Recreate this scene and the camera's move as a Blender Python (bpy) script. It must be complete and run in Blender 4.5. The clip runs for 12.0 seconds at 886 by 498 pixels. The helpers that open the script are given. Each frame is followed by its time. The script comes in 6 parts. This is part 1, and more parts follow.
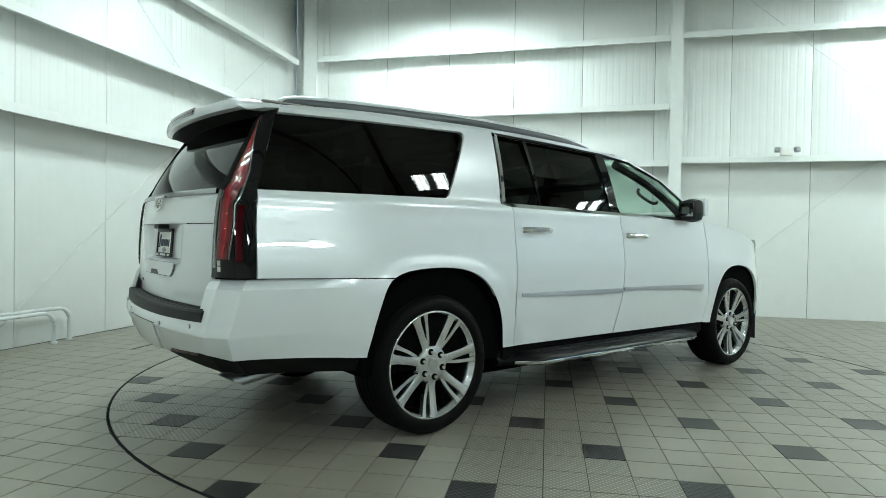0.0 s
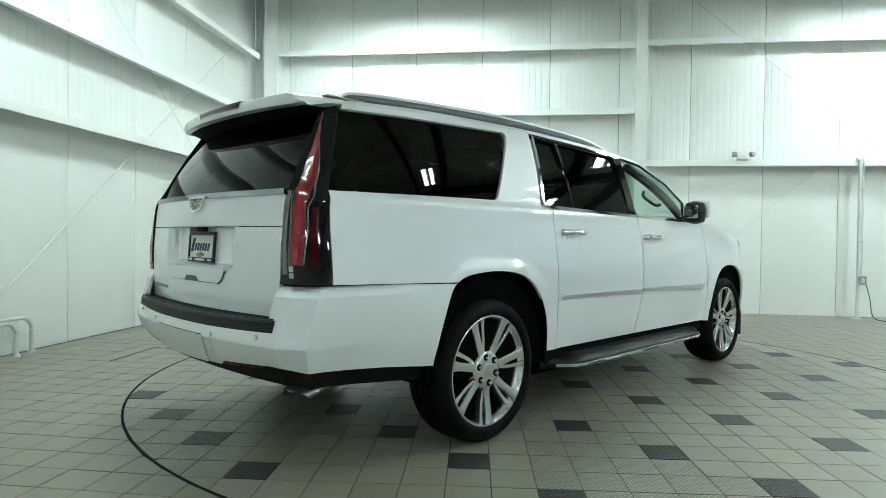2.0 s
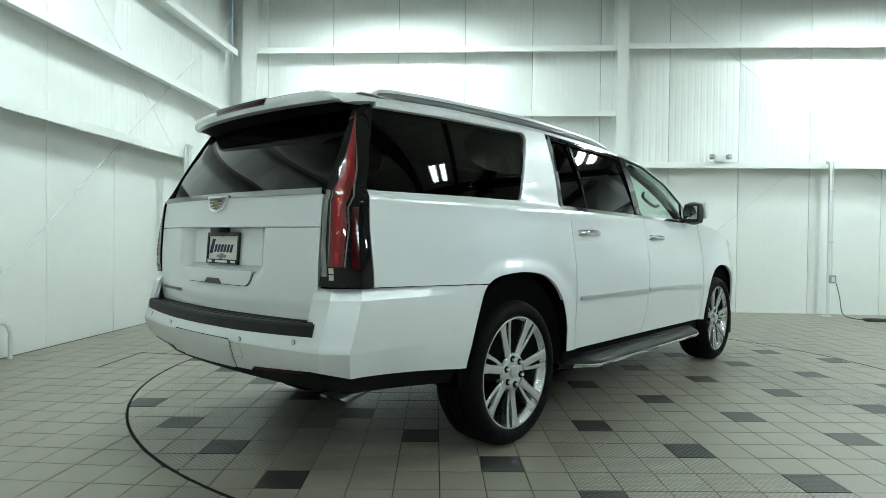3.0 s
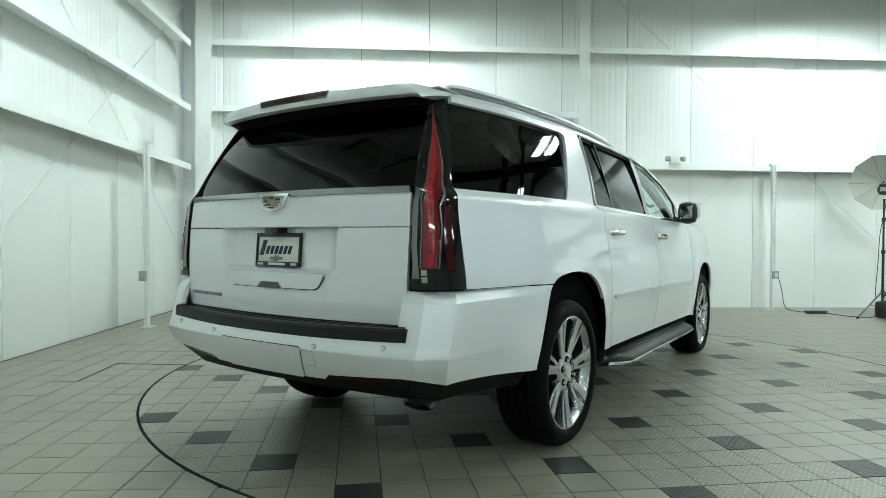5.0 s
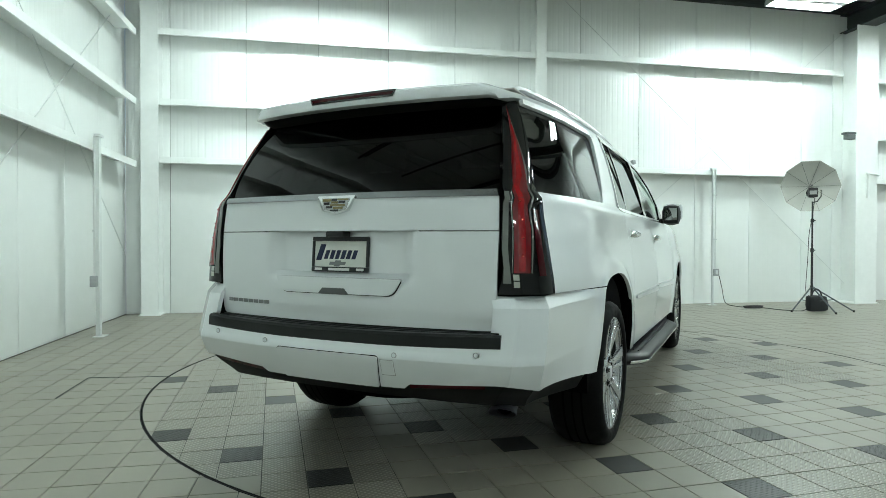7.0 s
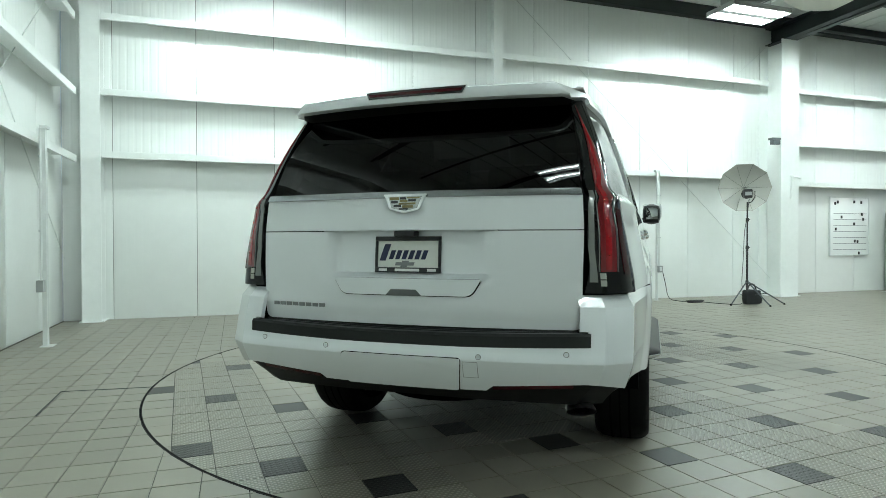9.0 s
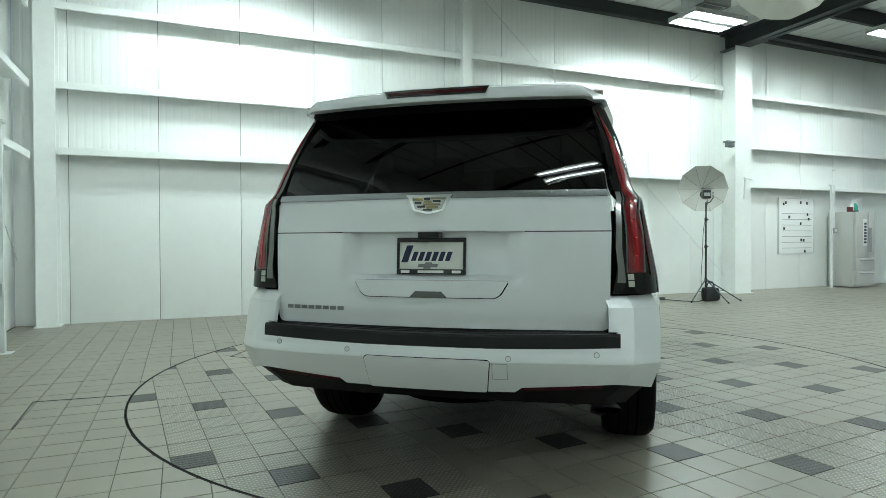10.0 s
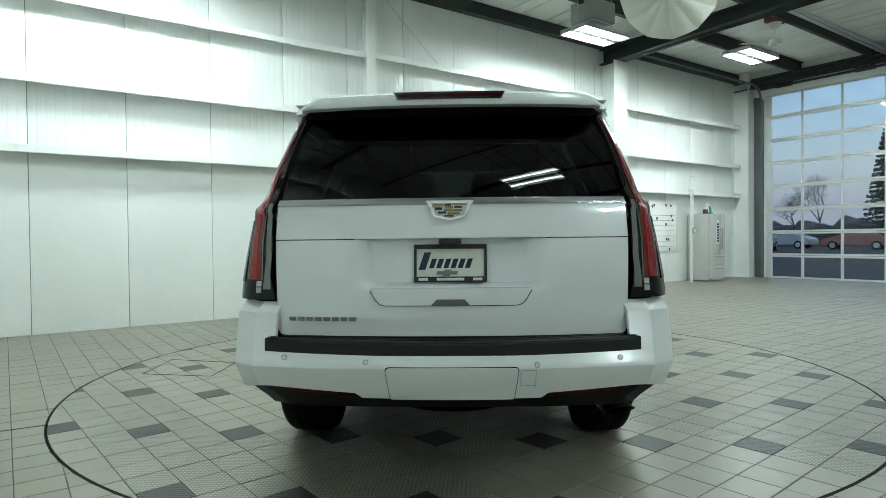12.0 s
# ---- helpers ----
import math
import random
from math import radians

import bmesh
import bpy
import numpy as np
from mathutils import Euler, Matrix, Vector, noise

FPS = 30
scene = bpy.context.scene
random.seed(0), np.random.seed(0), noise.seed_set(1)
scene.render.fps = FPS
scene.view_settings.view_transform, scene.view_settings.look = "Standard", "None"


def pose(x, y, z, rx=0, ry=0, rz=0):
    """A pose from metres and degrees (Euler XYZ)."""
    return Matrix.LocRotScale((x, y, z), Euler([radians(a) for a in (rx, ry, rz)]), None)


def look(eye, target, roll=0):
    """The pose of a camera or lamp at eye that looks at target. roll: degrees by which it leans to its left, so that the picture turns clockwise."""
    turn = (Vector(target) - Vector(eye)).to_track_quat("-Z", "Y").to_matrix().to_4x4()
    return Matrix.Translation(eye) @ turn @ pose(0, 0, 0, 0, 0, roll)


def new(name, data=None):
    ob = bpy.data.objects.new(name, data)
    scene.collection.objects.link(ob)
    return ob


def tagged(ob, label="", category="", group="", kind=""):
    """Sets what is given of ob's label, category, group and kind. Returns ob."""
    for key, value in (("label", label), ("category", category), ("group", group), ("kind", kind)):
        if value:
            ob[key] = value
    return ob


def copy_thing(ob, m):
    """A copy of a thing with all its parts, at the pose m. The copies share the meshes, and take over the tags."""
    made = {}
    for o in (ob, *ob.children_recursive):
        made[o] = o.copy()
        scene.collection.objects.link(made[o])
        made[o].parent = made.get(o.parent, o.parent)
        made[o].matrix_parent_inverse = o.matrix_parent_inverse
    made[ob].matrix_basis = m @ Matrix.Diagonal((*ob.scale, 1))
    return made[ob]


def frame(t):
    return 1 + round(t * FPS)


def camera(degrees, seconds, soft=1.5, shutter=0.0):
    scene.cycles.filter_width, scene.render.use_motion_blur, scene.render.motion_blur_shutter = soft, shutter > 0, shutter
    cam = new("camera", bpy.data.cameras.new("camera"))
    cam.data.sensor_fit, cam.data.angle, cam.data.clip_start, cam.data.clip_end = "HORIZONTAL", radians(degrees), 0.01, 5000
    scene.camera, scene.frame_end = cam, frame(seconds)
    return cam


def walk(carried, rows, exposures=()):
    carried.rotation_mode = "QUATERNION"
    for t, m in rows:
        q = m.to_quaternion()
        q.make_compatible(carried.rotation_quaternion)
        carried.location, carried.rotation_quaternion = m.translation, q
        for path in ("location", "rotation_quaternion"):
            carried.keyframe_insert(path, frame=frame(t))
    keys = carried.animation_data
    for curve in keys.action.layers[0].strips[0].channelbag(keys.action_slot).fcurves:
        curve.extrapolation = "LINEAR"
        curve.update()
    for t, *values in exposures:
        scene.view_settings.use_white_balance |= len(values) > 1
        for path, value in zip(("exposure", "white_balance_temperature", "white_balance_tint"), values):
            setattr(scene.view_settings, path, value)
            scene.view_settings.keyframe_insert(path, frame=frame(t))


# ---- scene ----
cam = camera(72.0, 12.0, soft=0.75)
# seconds, eye x y z, yaw, pitch, roll
ROWS = [
    (0.0, -0.299, 0.566, 1.064, 14.19, -0.98, -0.94),
    (0.5, -0.477, 0.546, 1.071, 12.50, -0.94, -0.91),
    (1.0, -0.650, 0.532, 1.073, 10.79, -0.91, -0.88),
    (1.5, -0.821, 0.523, 1.072, 9.02, -0.88, -0.83),
    (2.0, -0.987, 0.523, 1.070, 7.27, -0.89, -0.78),
    (2.5, -1.156, 0.524, 1.070, 5.48, -0.85, -0.77),
    (4.5, -1.834, 0.591, 1.055, -1.67, -0.74, -0.47),
    (5.0, -2.005, 0.609, 1.062, -3.55, -0.75, -0.41),
    (5.5, -2.167, 0.637, 1.065, -5.49, -0.75, -0.34),
    (6.0, -2.333, 0.673, 1.069, -7.46, -0.75, -0.30),
    (6.5, -2.487, 0.709, 1.071, -9.28, -0.75, -0.26),
    (7.0, -2.652, 0.743, 1.076, -11.17, -0.74, -0.17),
    (9.0, -3.257, 0.951, 1.076, -18.76, -0.80, 0.09),
    (9.5, -3.391, 1.010, 1.077, -20.66, -0.84, 0.17),
    (10.0, -3.528, 1.083, 1.085, -23.35, -0.88, 0.21),
    (10.5, -3.659, 1.165, 1.091, -26.80, -0.93, 0.29),
    (11.0, -3.778, 1.265, 1.088, -29.88, -0.94, 0.38),
    (11.5, -3.909, 1.347, 1.102, -32.71, -0.94, 0.51),
    (12.0, -4.034, 1.436, 1.116, -35.76, -0.97, 0.60),
]
walk(cam, [(t, pose(x, y, z, 90 + pitch, roll, yaw)) for t, x, y, z, yaw, pitch, roll in ROWS],
     exposures=[(0.0, 0.02), (6.5, 0.06), (9.0, 0.01), (10.5, -0.06), (12.0, 0.0)])

# ---- daylight outside ----
world = bpy.data.worlds.new("World")
scene.world = world
world.use_nodes = True
wn = world.node_tree.nodes
sky = wn.new("ShaderNodeTexSky")
sky.sky_type, sky.sun_disc = "NISHITA", False
sky.sun_elevation, sky.sun_rotation = radians(30), radians(117)
sky.air_density, sky.dust_density, sky.ozone_density = 1.3, 0.6, 2.5
wn["Background"].inputs["Strength"].default_value = 0.15
# broken thin cloud over the blue
cloud_at = wn.new("ShaderNodeTexCoord")
cloud_map = wn.new("ShaderNodeMapping")
cloud_map.inputs["Scale"].default_value = (1.5, 1.5, 6.0)
cloud = wn.new("ShaderNodeTexNoise")
cloud.inputs["Scale"].default_value, cloud.inputs["Detail"].default_value = 3.0, 5.0
cover = wn.new("ShaderNodeMapRange")
cover.inputs["From Min"].default_value, cover.inputs["From Max"].default_value = 0.42, 0.68
cover.inputs["To Max"].default_value = 0.75
height = wn.new("ShaderNodeSeparateXYZ")
bank = wn.new("ShaderNodeMapRange")
bank.inputs["From Min"].default_value, bank.inputs["From Max"].default_value = 0.04, 0.20
bank.inputs["To Min"].default_value, bank.inputs["To Max"].default_value = 0.92, 0.0
most = wn.new("ShaderNodeMath")
most.operation = "MAXIMUM"
over = wn.new("ShaderNodeMix")
over.data_type = "RGBA"
over.inputs["B"].default_value = (3.3, 3.5, 4.1, 1)
for a, b in ((cloud_at.outputs["Generated"], cloud_map.inputs["Vector"]), (cloud_map.outputs["Vector"], cloud.inputs["Vector"]), (cloud.outputs["Fac"], cover.inputs["Value"]),
             (cover.outputs["Result"], most.inputs[0]),
             (cloud_at.outputs["Generated"], height.inputs[0]), (height.outputs["Z"], bank.inputs["Value"]), (bank.outputs["Result"], most.inputs[1]), (most.outputs[0], over.inputs["Factor"]),
             (sky.outputs[0], over.inputs["A"]), (over.outputs["Result"], wn["Background"].inputs["Color"])):
    world.node_tree.links.new(a, b)
sun = new("sun", bpy.data.lights.new("sun", "SUN"))
sun.data.energy, sun.data.angle, sun.data.color = 0.6, radians(12), (1, 0.95, 0.9)
sun.matrix_world = look((40, -20, 12), (12, 5, 0))


# ---- materials ----
def mat(name, base=(0.5, 0.5, 0.5), rough=0.5, metal=0.0, **more):
    """A principled material; more: other inputs by name."""
    m = bpy.data.materials.new(name)
    m.use_nodes = True
    b = m.node_tree.nodes["Principled BSDF"]
    b.inputs["Base Color"].default_value = (*base, 1)
    b.inputs["Roughness"].default_value = rough
    b.inputs["Metallic"].default_value = metal
    for k, v in more.items():
        b.inputs[k.replace("_", " ")].default_value = v
    return m


def node(m, kind, **ins):
    n = m.node_tree.nodes.new(kind)
    for k, v in ins.items():
        n.inputs[k.replace("_", " ")].default_value = v
    return n


def link(m, a, ao, b, bi):
    m.node_tree.links.new(a.outputs[ao], b.inputs[bi])


def noisy(m, scale, amount, detail=4.0, rough_amount=0.0, bump=0.0, bump_scale=None, stretch=(1, 1, 1), coords="Object", random_amount=0.0):
    """Vary a material's colour and roughness with noise at two scales, and give it fine relief."""
    b = m.node_tree.nodes["Principled BSDF"]
    tc = node(m, "ShaderNodeTexCoord")
    mp = node(m, "ShaderNodeMapping")
    mp.inputs["Scale"].default_value = stretch
    if coords == "World":
        link(m, node(m, "ShaderNodeNewGeometry"), "Position", mp, "Vector")
    else:
        link(m, tc, coords, mp, "Vector")
    n1 = node(m, "ShaderNodeTexNoise", Scale=scale, Detail=detail, Roughness=0.6)
    n2 = node(m, "ShaderNodeTexNoise", Scale=scale * 9.0, Detail=3.0, Roughness=0.6)
    link(m, mp, "Vector", n1, "Vector")
    link(m, mp, "Vector", n2, "Vector")
    add = node(m, "ShaderNodeMath")
    add.operation = "MULTIPLY_ADD"
    link(m, n2, "Fac", add, 0)
    add.inputs[1].default_value = 0.5
    link(m, n1, "Fac", add, 2)
    rng = node(m, "ShaderNodeMapRange")
    rng.inputs["From Min"].default_value, rng.inputs["From Max"].default_value = 0.45, 1.05
    rng.inputs["To Min"].default_value, rng.inputs["To Max"].default_value = 1 - amount, 1 + amount
    link(m, add, 0, rng, "Value")
    hsv = node(m, "ShaderNodeHueSaturation")
    hsv.inputs["Color"].default_value = b.inputs["Base Color"].default_value
    if random_amount:
        info = node(m, "ShaderNodeObjectInfo")
        geo = node(m, "ShaderNodeNewGeometry")
        r2 = node(m, "ShaderNodeMath")
        link(m, info, "Random", r2, 0)
        link(m, geo, "Random Per Island", r2, 1)
        fr = node(m, "ShaderNodeMath")
        fr.operation = "FRACT"
        link(m, r2, 0, fr, 0)
        r3 = node(m, "ShaderNodeMapRange")
        r3.inputs["To Min"].default_value, r3.inputs["To Max"].default_value = 1 - random_amount, 1 + random_amount
        link(m, fr, 0, r3, "Value")
        mul = node(m, "ShaderNodeMath")
        mul.operation = "MULTIPLY"
        link(m, rng, "Result", mul, 0)
        link(m, r3, "Result", mul, 1)
        link(m, mul, 0, hsv, "Value")
    else:
        link(m, rng, "Result", hsv, "Value")
    link(m, hsv, "Color", b, "Base Color")
    if rough_amount:
        r = b.inputs["Roughness"].default_value
        rr = node(m, "ShaderNodeMapRange")
        rr.inputs["From Min"].default_value, rr.inputs["From Max"].default_value = 0.35, 0.7
        rr.inputs["To Min"].default_value, rr.inputs["To Max"].default_value = max(0.02, r - rough_amount), min(1, r + rough_amount)
        link(m, n1, "Fac", rr, "Value")
        link(m, rr, "Result", b, "Roughness")
    if bump:
        nb = node(m, "ShaderNodeTexNoise", Scale=bump_scale or scale * 12, Detail=3.0)
        link(m, mp, "Vector", nb, "Vector")
        bp = node(m, "ShaderNodeBump", Strength=1.0, Distance=bump)
        link(m, nb, "Fac", bp, "Height")
        link(m, bp, "Normal", b, "Normal")
    return m


def tread(m):
    """Rows of small raised studs on a tile, seven to a side."""
    b = m.node_tree.nodes["Principled BSDF"]
    tc = node(m, "ShaderNodeTexCoord")
    sp = node(m, "ShaderNodeSeparateXYZ")
    link(m, tc, "Object", sp, 0)
    waves = []
    for axis in ("X", "Y"):
        k = node(m, "ShaderNodeMath")
        k.operation = "MULTIPLY"
        link(m, sp, axis, k, 0)
        k.inputs[1].default_value = math.tau * 7 / 0.203
        s = node(m, "ShaderNodeMath")
        s.operation = "SINE"
        link(m, k, 0, s, 0)
        waves.append(s)
    pr = node(m, "ShaderNodeMath")
    pr.operation = "MULTIPLY"
    link(m, waves[0], 0, pr, 0)
    link(m, waves[1], 0, pr, 1)
    rg = node(m, "ShaderNodeMapRange")
    rg.inputs["From Min"].default_value, rg.inputs["From Max"].default_value = 0.22, 0.55
    link(m, pr, 0, rg, "Value")
    # Light caught on stud tops is put into the colour; hollows darker with dirt
    stud_tone = node(m, "ShaderNodeMapRange")
    stud_tone.inputs["To Min"].default_value, stud_tone.inputs["To Max"].default_value = 0.70, 1.30
    link(m, rg, "Result", stud_tone, "Value")
    old = b.inputs["Base Color"].links[0].from_socket
    toned = node(m, "ShaderNodeHueSaturation")
    m.node_tree.links.new(old, toned.inputs["Color"])
    link(m, stud_tone, "Result", toned, "Value")
    link(m, toned, "Color", b, "Base Color")
    bp = node(m, "ShaderNodeBump", Strength=1.0, Distance=0.0095)
    link(m, rg, "Result", bp, "Height")
    link(m, bp, "Normal", b, "Normal")
    return m


def ribbed(name, base, axis):
    """White sheet-metal wall panel with fine vertical ribs along the given axis, and scuffs."""
    m = noisy(mat(name, base, 0.38), 0.7, 0.035, rough_amount=0.07)
    b = m.node_tree.nodes["Principled BSDF"]
    tc = node(m, "ShaderNodeTexCoord")
    wv = node(m, "ShaderNodeTexWave", Scale=3.23, Distortion=0.0)
    wv.wave_type, wv.bands_direction, wv.wave_profile = "BANDS", axis, "SIN"
    link(m, tc, "Object", wv, "Vector")
    groove = node(m, "ShaderNodeMapRange")
    groove.interpolation_type = "SMOOTHSTEP"
    groove.inputs["From Min"].default_value, groove.inputs["From Max"].default_value = 0.02, 0.42
    link(m, wv, "Fac", groove, "Value")
    spot = node(m, "ShaderNodeSeparateXYZ")
    link(m, tc, "Object", spot, 0)
    upper = node(m, "ShaderNodeMapRange")
    upper.inputs["From Min"].default_value, upper.inputs["From Max"].default_value = 2.22, 2.30
    upper.inputs["To Min"].default_value = 0.12
    link(m, spot, "Z", upper, "Value")
    ribs = node(m, "ShaderNodeMath")
    ribs.operation = "MULTIPLY"
    link(m, groove, "Result", ribs, 0)
    link(m, upper, "Result", ribs, 1)
    ns = node(m, "ShaderNodeTexNoise", Scale=1.3, Detail=2.0)
    link(m, tc, "Object", ns, "Vector")
    mx = node(m, "ShaderNodeMath")
    mx.operation = "MULTIPLY_ADD"
    link(m, ns, "Fac", mx, 0)
    mx.inputs[1].default_value = 1.2
    link(m, ribs, 0, mx, 2)
    bp = node(m, "ShaderNodeBump", Strength=1.0, Distance=0.0019)
    link(m, mx, 0, bp, "Height")
    link(m, bp, "Normal", b, "Normal")
    return m


WALL_N = ribbed("white ribbed panel north", (0.78, 0.80, 0.78), "X")
WALL_W = ribbed("white ribbed panel west", (0.78, 0.80, 0.78), "Y")
STEEL_WHITE = noisy(mat("white painted steel", (0.80, 0.82, 0.80), 0.42), 1.5, 0.05, rough_amount=0.08, bump=0.0004, bump_scale=60)
STEEL_DARK = noisy(mat("dark primer steel", (0.018, 0.024, 0.024), 0.55), 2.0, 0.25, bump=0.0005, bump_scale=40)
DECK = noisy(mat("white roof deck", (0.78, 0.80, 0.77), 0.55), 0.8, 0.08)
CABLE = mat("galvanised cable", (0.5, 0.5, 0.5), 0.45, 0.6)
GALV = noisy(mat("galvanised pipe", (0.62, 0.64, 0.64), 0.35, 0.8), 6, 0.1)
TRACK_GREY = noisy(mat("dull grey track steel", (0.11, 0.12, 0.125), 0.5, 0.3), 6, 0.12)
GREY_PLASTIC = noisy(mat("grey plastic", (0.3, 0.31, 0.31), 0.5), 9, 0.08)
BLACK_PLASTIC = noisy(mat("black plastic", (0.012, 0.012, 0.013), 0.45), 12, 0.2, bump=0.0003, bump_scale=300)
WHITE_PLASTIC = noisy(mat("white plastic", (0.75, 0.75, 0.72), 0.4), 8, 0.04)
ALU = noisy(mat("aluminium", (0.60, 0.62, 0.63), 0.45, 0.25), 5, 0.06, rough_amount=0.08)
GROUT = noisy(mat("dark grout", (0.075, 0.072, 0.062), 0.8), 3, 0.3)
TILE = noisy(mat("pale quarry tile", (0.246, 0.226, 0.182), 0.36, Specular_IOR_Level=0.6), 1.1, 0.06, random_amount=0.06, coords="World")
TILE_OUT = noisy(mat("worn pale quarry tile", (0.222, 0.206, 0.166), 0.38, Specular_IOR_Level=0.6), 0.9, 0.07, random_amount=0.05, coords="World")
TILE_DARK = noisy(mat("charcoal quarry tile", (0.030, 0.030, 0.029), 0.42, Specular_IOR_Level=0.3), 2.2, 0.25, random_amount=0.15, coords="World")
TILE_TREAD = tread(noisy(mat("pale studded tile", (0.280, 0.258, 0.208), 0.33, Specular_IOR_Level=0.6), 1.1, 0.06, random_amount=0.06, coords="World"))
DARK_TREAD = tread(noisy(mat("charcoal studded tile", (0.030, 0.030, 0.029), 0.38, Specular_IOR_Level=0.3), 2.2, 0.2, random_amount=0.1, coords="World"))
GALV_WHITE = noisy(mat("pale painted pipe", (0.66, 0.68, 0.67), 0.4, 0.1), 5, 0.06)
CABLE_WHITE = mat("dulled cable", (0.68, 0.70, 0.69), 0.5)
STEEL_GREY = mat("grey anodised tube", (0.10, 0.11, 0.12), 0.4, 0.5)
def tinted(name, tint, gloss=0.02):
    """Window glass: see-through with a tint, mirror-like by its angle."""
    m = bpy.data.materials.new(name)
    m.use_nodes = True
    nt = m.node_tree
    out = nt.nodes["Material Output"]
    nt.nodes.remove(nt.nodes["Principled BSDF"])
    tr = nt.nodes.new("ShaderNodeBsdfTransparent")
    tr.inputs["Color"].default_value = (*tint, 1)
    gl = nt.nodes.new("ShaderNodeBsdfGlossy")
    gl.inputs["Roughness"].default_value = gloss
    lw = nt.nodes.new("ShaderNodeLayerWeight")
    lw.inputs["Blend"].default_value = 0.5
    pw = nt.nodes.new("ShaderNodeMath")
    pw.operation = "POWER"
    nt.links.new(lw.outputs["Facing"], pw.inputs[0])
    pw.inputs[1].default_value = 5.0
    fr = nt.nodes.new("ShaderNodeMath")
    fr.operation = "MULTIPLY_ADD"
    nt.links.new(pw.outputs[0], fr.inputs[0])
    fr.inputs[1].default_value, fr.inputs[2].default_value = 0.90, 0.034
    mx = nt.nodes.new("ShaderNodeMixShader")
    nt.links.new(fr.outputs[0], mx.inputs[0])
    nt.links.new(tr.outputs[0], mx.inputs[1])
    nt.links.new(gl.outputs[0], mx.inputs[2])
    nt.links.new(mx.outputs[0], out.inputs["Surface"])
    return m


PANE = tinted("pale tinted pane", (0.76, 0.82, 0.87))
# White enamel darkened to mid-grey, so reflected tubes keep a dark gap between them
HOOD = noisy(mat("white lamp hood darkened to grey", (0.40, 0.41, 0.40), 0.4), 3, 0.04)
LAMP_GLOW = mat("lit fluorescent tube", (1, 1, 1), 0.5, Emission_Color=(0.828, 1.0, 0.978, 1), Emission_Strength=162.0)


# ---- mesh helpers ----
def box(bm, x0, x1, y0, y1, z0, z1, bevel=0.0, m=None):
    vs = bmesh.ops.create_cube(bm, size=1.0)["verts"]
    bmesh.ops.scale(bm, vec=(x1 - x0, y1 - y0, z1 - z0), verts=vs)
    bmesh.ops.translate(bm, vec=((x0 + x1) / 2, (y0 + y1) / 2, (z0 + z1) / 2), verts=vs)
    if bevel:
        es = list({e for v in vs for e in v.link_edges})
        r = bmesh.ops.bevel(bm, geom=es, offset=bevel, segments=2, affect="EDGES", profile=0.6)
        vs = list({v for f in r["faces"] for v in f.verts} | {v for v in vs if v.is_valid})
    if m is not None:
        bmesh.ops.transform(bm, matrix=m, verts=vs)
    return vs


def cone(bm, r1, r2, depth, m, seg=24, caps=True):
    return bmesh.ops.create_cone(bm, cap_ends=caps, segments=seg, radius1=r1, radius2=r2, depth=depth, matrix=m)["verts"]


def rod(bm, a, b, r, seg=12, r2=None):
    a, b = Vector(a), Vector(b)
    d = b - a
    m = Matrix.Translation((a + b) / 2) @ d.to_track_quat("Z", "Y").to_matrix().to_4x4()
    return cone(bm, r, r if r2 is None else r2, d.length, m, seg)


def pipe(bm, pts, r, seg=10):
    """A round tube along a list of points."""
    pts = [Vector(p) for p in pts]
    rings = []
    up = Vector((0, 0, 1))
    for i, p in enumerate(pts):
        d = (pts[min(i + 1, len(pts) - 1)] - pts[max(i - 1, 0)]).normalized()
        side = d.cross(up)
        if side.length < 0.05:
            side = d.cross(Vector((1, 0, 0)))
        side.normalize()
        other = side.cross(d).normalized()
        rings.append([bm.verts.new(p + r * (math.cos(k * math.tau / seg) * side + math.sin(k * math.tau / seg) * other)) for k in range(seg)])
    for a, b in zip(rings, rings[1:]):
        for k in range(seg):
            bm.faces.new((a[k], a[(k + 1) % seg], b[(k + 1) % seg], b[k]))
    bm.faces.new(rings[0][::-1])
    bm.faces.new(rings[-1])


def smooth_path(pts, n=8):
    """Catmull-Rom through the points."""
    pts = [Vector(p) for p in pts]
    q = [pts[0]] + pts + [pts[-1]]
    out = []
    for i in range(1, len(q) - 2):
        a, b, c, d = q[i - 1], q[i], q[i + 1], q[i + 2]
        for k in range(n):
            t = k / n
            out.append(0.5 * (2 * b + (c - a) * t + (2 * a - 5 * b + 4 * c - d) * t * t + (3 * b - a - 3 * c + d) * t ** 3))
    return out + [pts[-1]]


def mesh_of(name, bm, material, smooth=True, angle=35):
    if all(not e.is_boundary for e in bm.edges):
        bmesh.ops.recalc_face_normals(bm, faces=bm.faces)
    for f in bm.faces:
        f.smooth = smooth
    if smooth:
        for e in bm.edges:
            if len(e.link_faces) == 2 and e.calc_face_angle(0) > radians(angle):
                e.smooth = False
    me = bpy.data.meshes.new(name)
    bm.to_mesh(me)
    bm.free()
    me.materials.append(material)
    return me


def part(name, bm, material, parent, label="", smooth=True, angle=35):
    """Links a bmesh as one mesh object under a thing or a part."""
    ob = new(name, mesh_of(name, bm, material, smooth, angle))
    ob.parent = parent
    return tagged(ob, label)


def thing(name, m, label, category, group="", kind=""):
    ob = new(name)
    ob.empty_display_size = 0.2
    ob.matrix_world = m
    return tagged(ob, label, category, group, kind)


def single(name, bm, material, label, category, kind="", group="", m=None, smooth=True):
    ob = new(name, mesh_of(name, bm, material, smooth))
    if m is not None:
        ob.matrix_world = m
    return tagged(ob, label, category, group, kind)


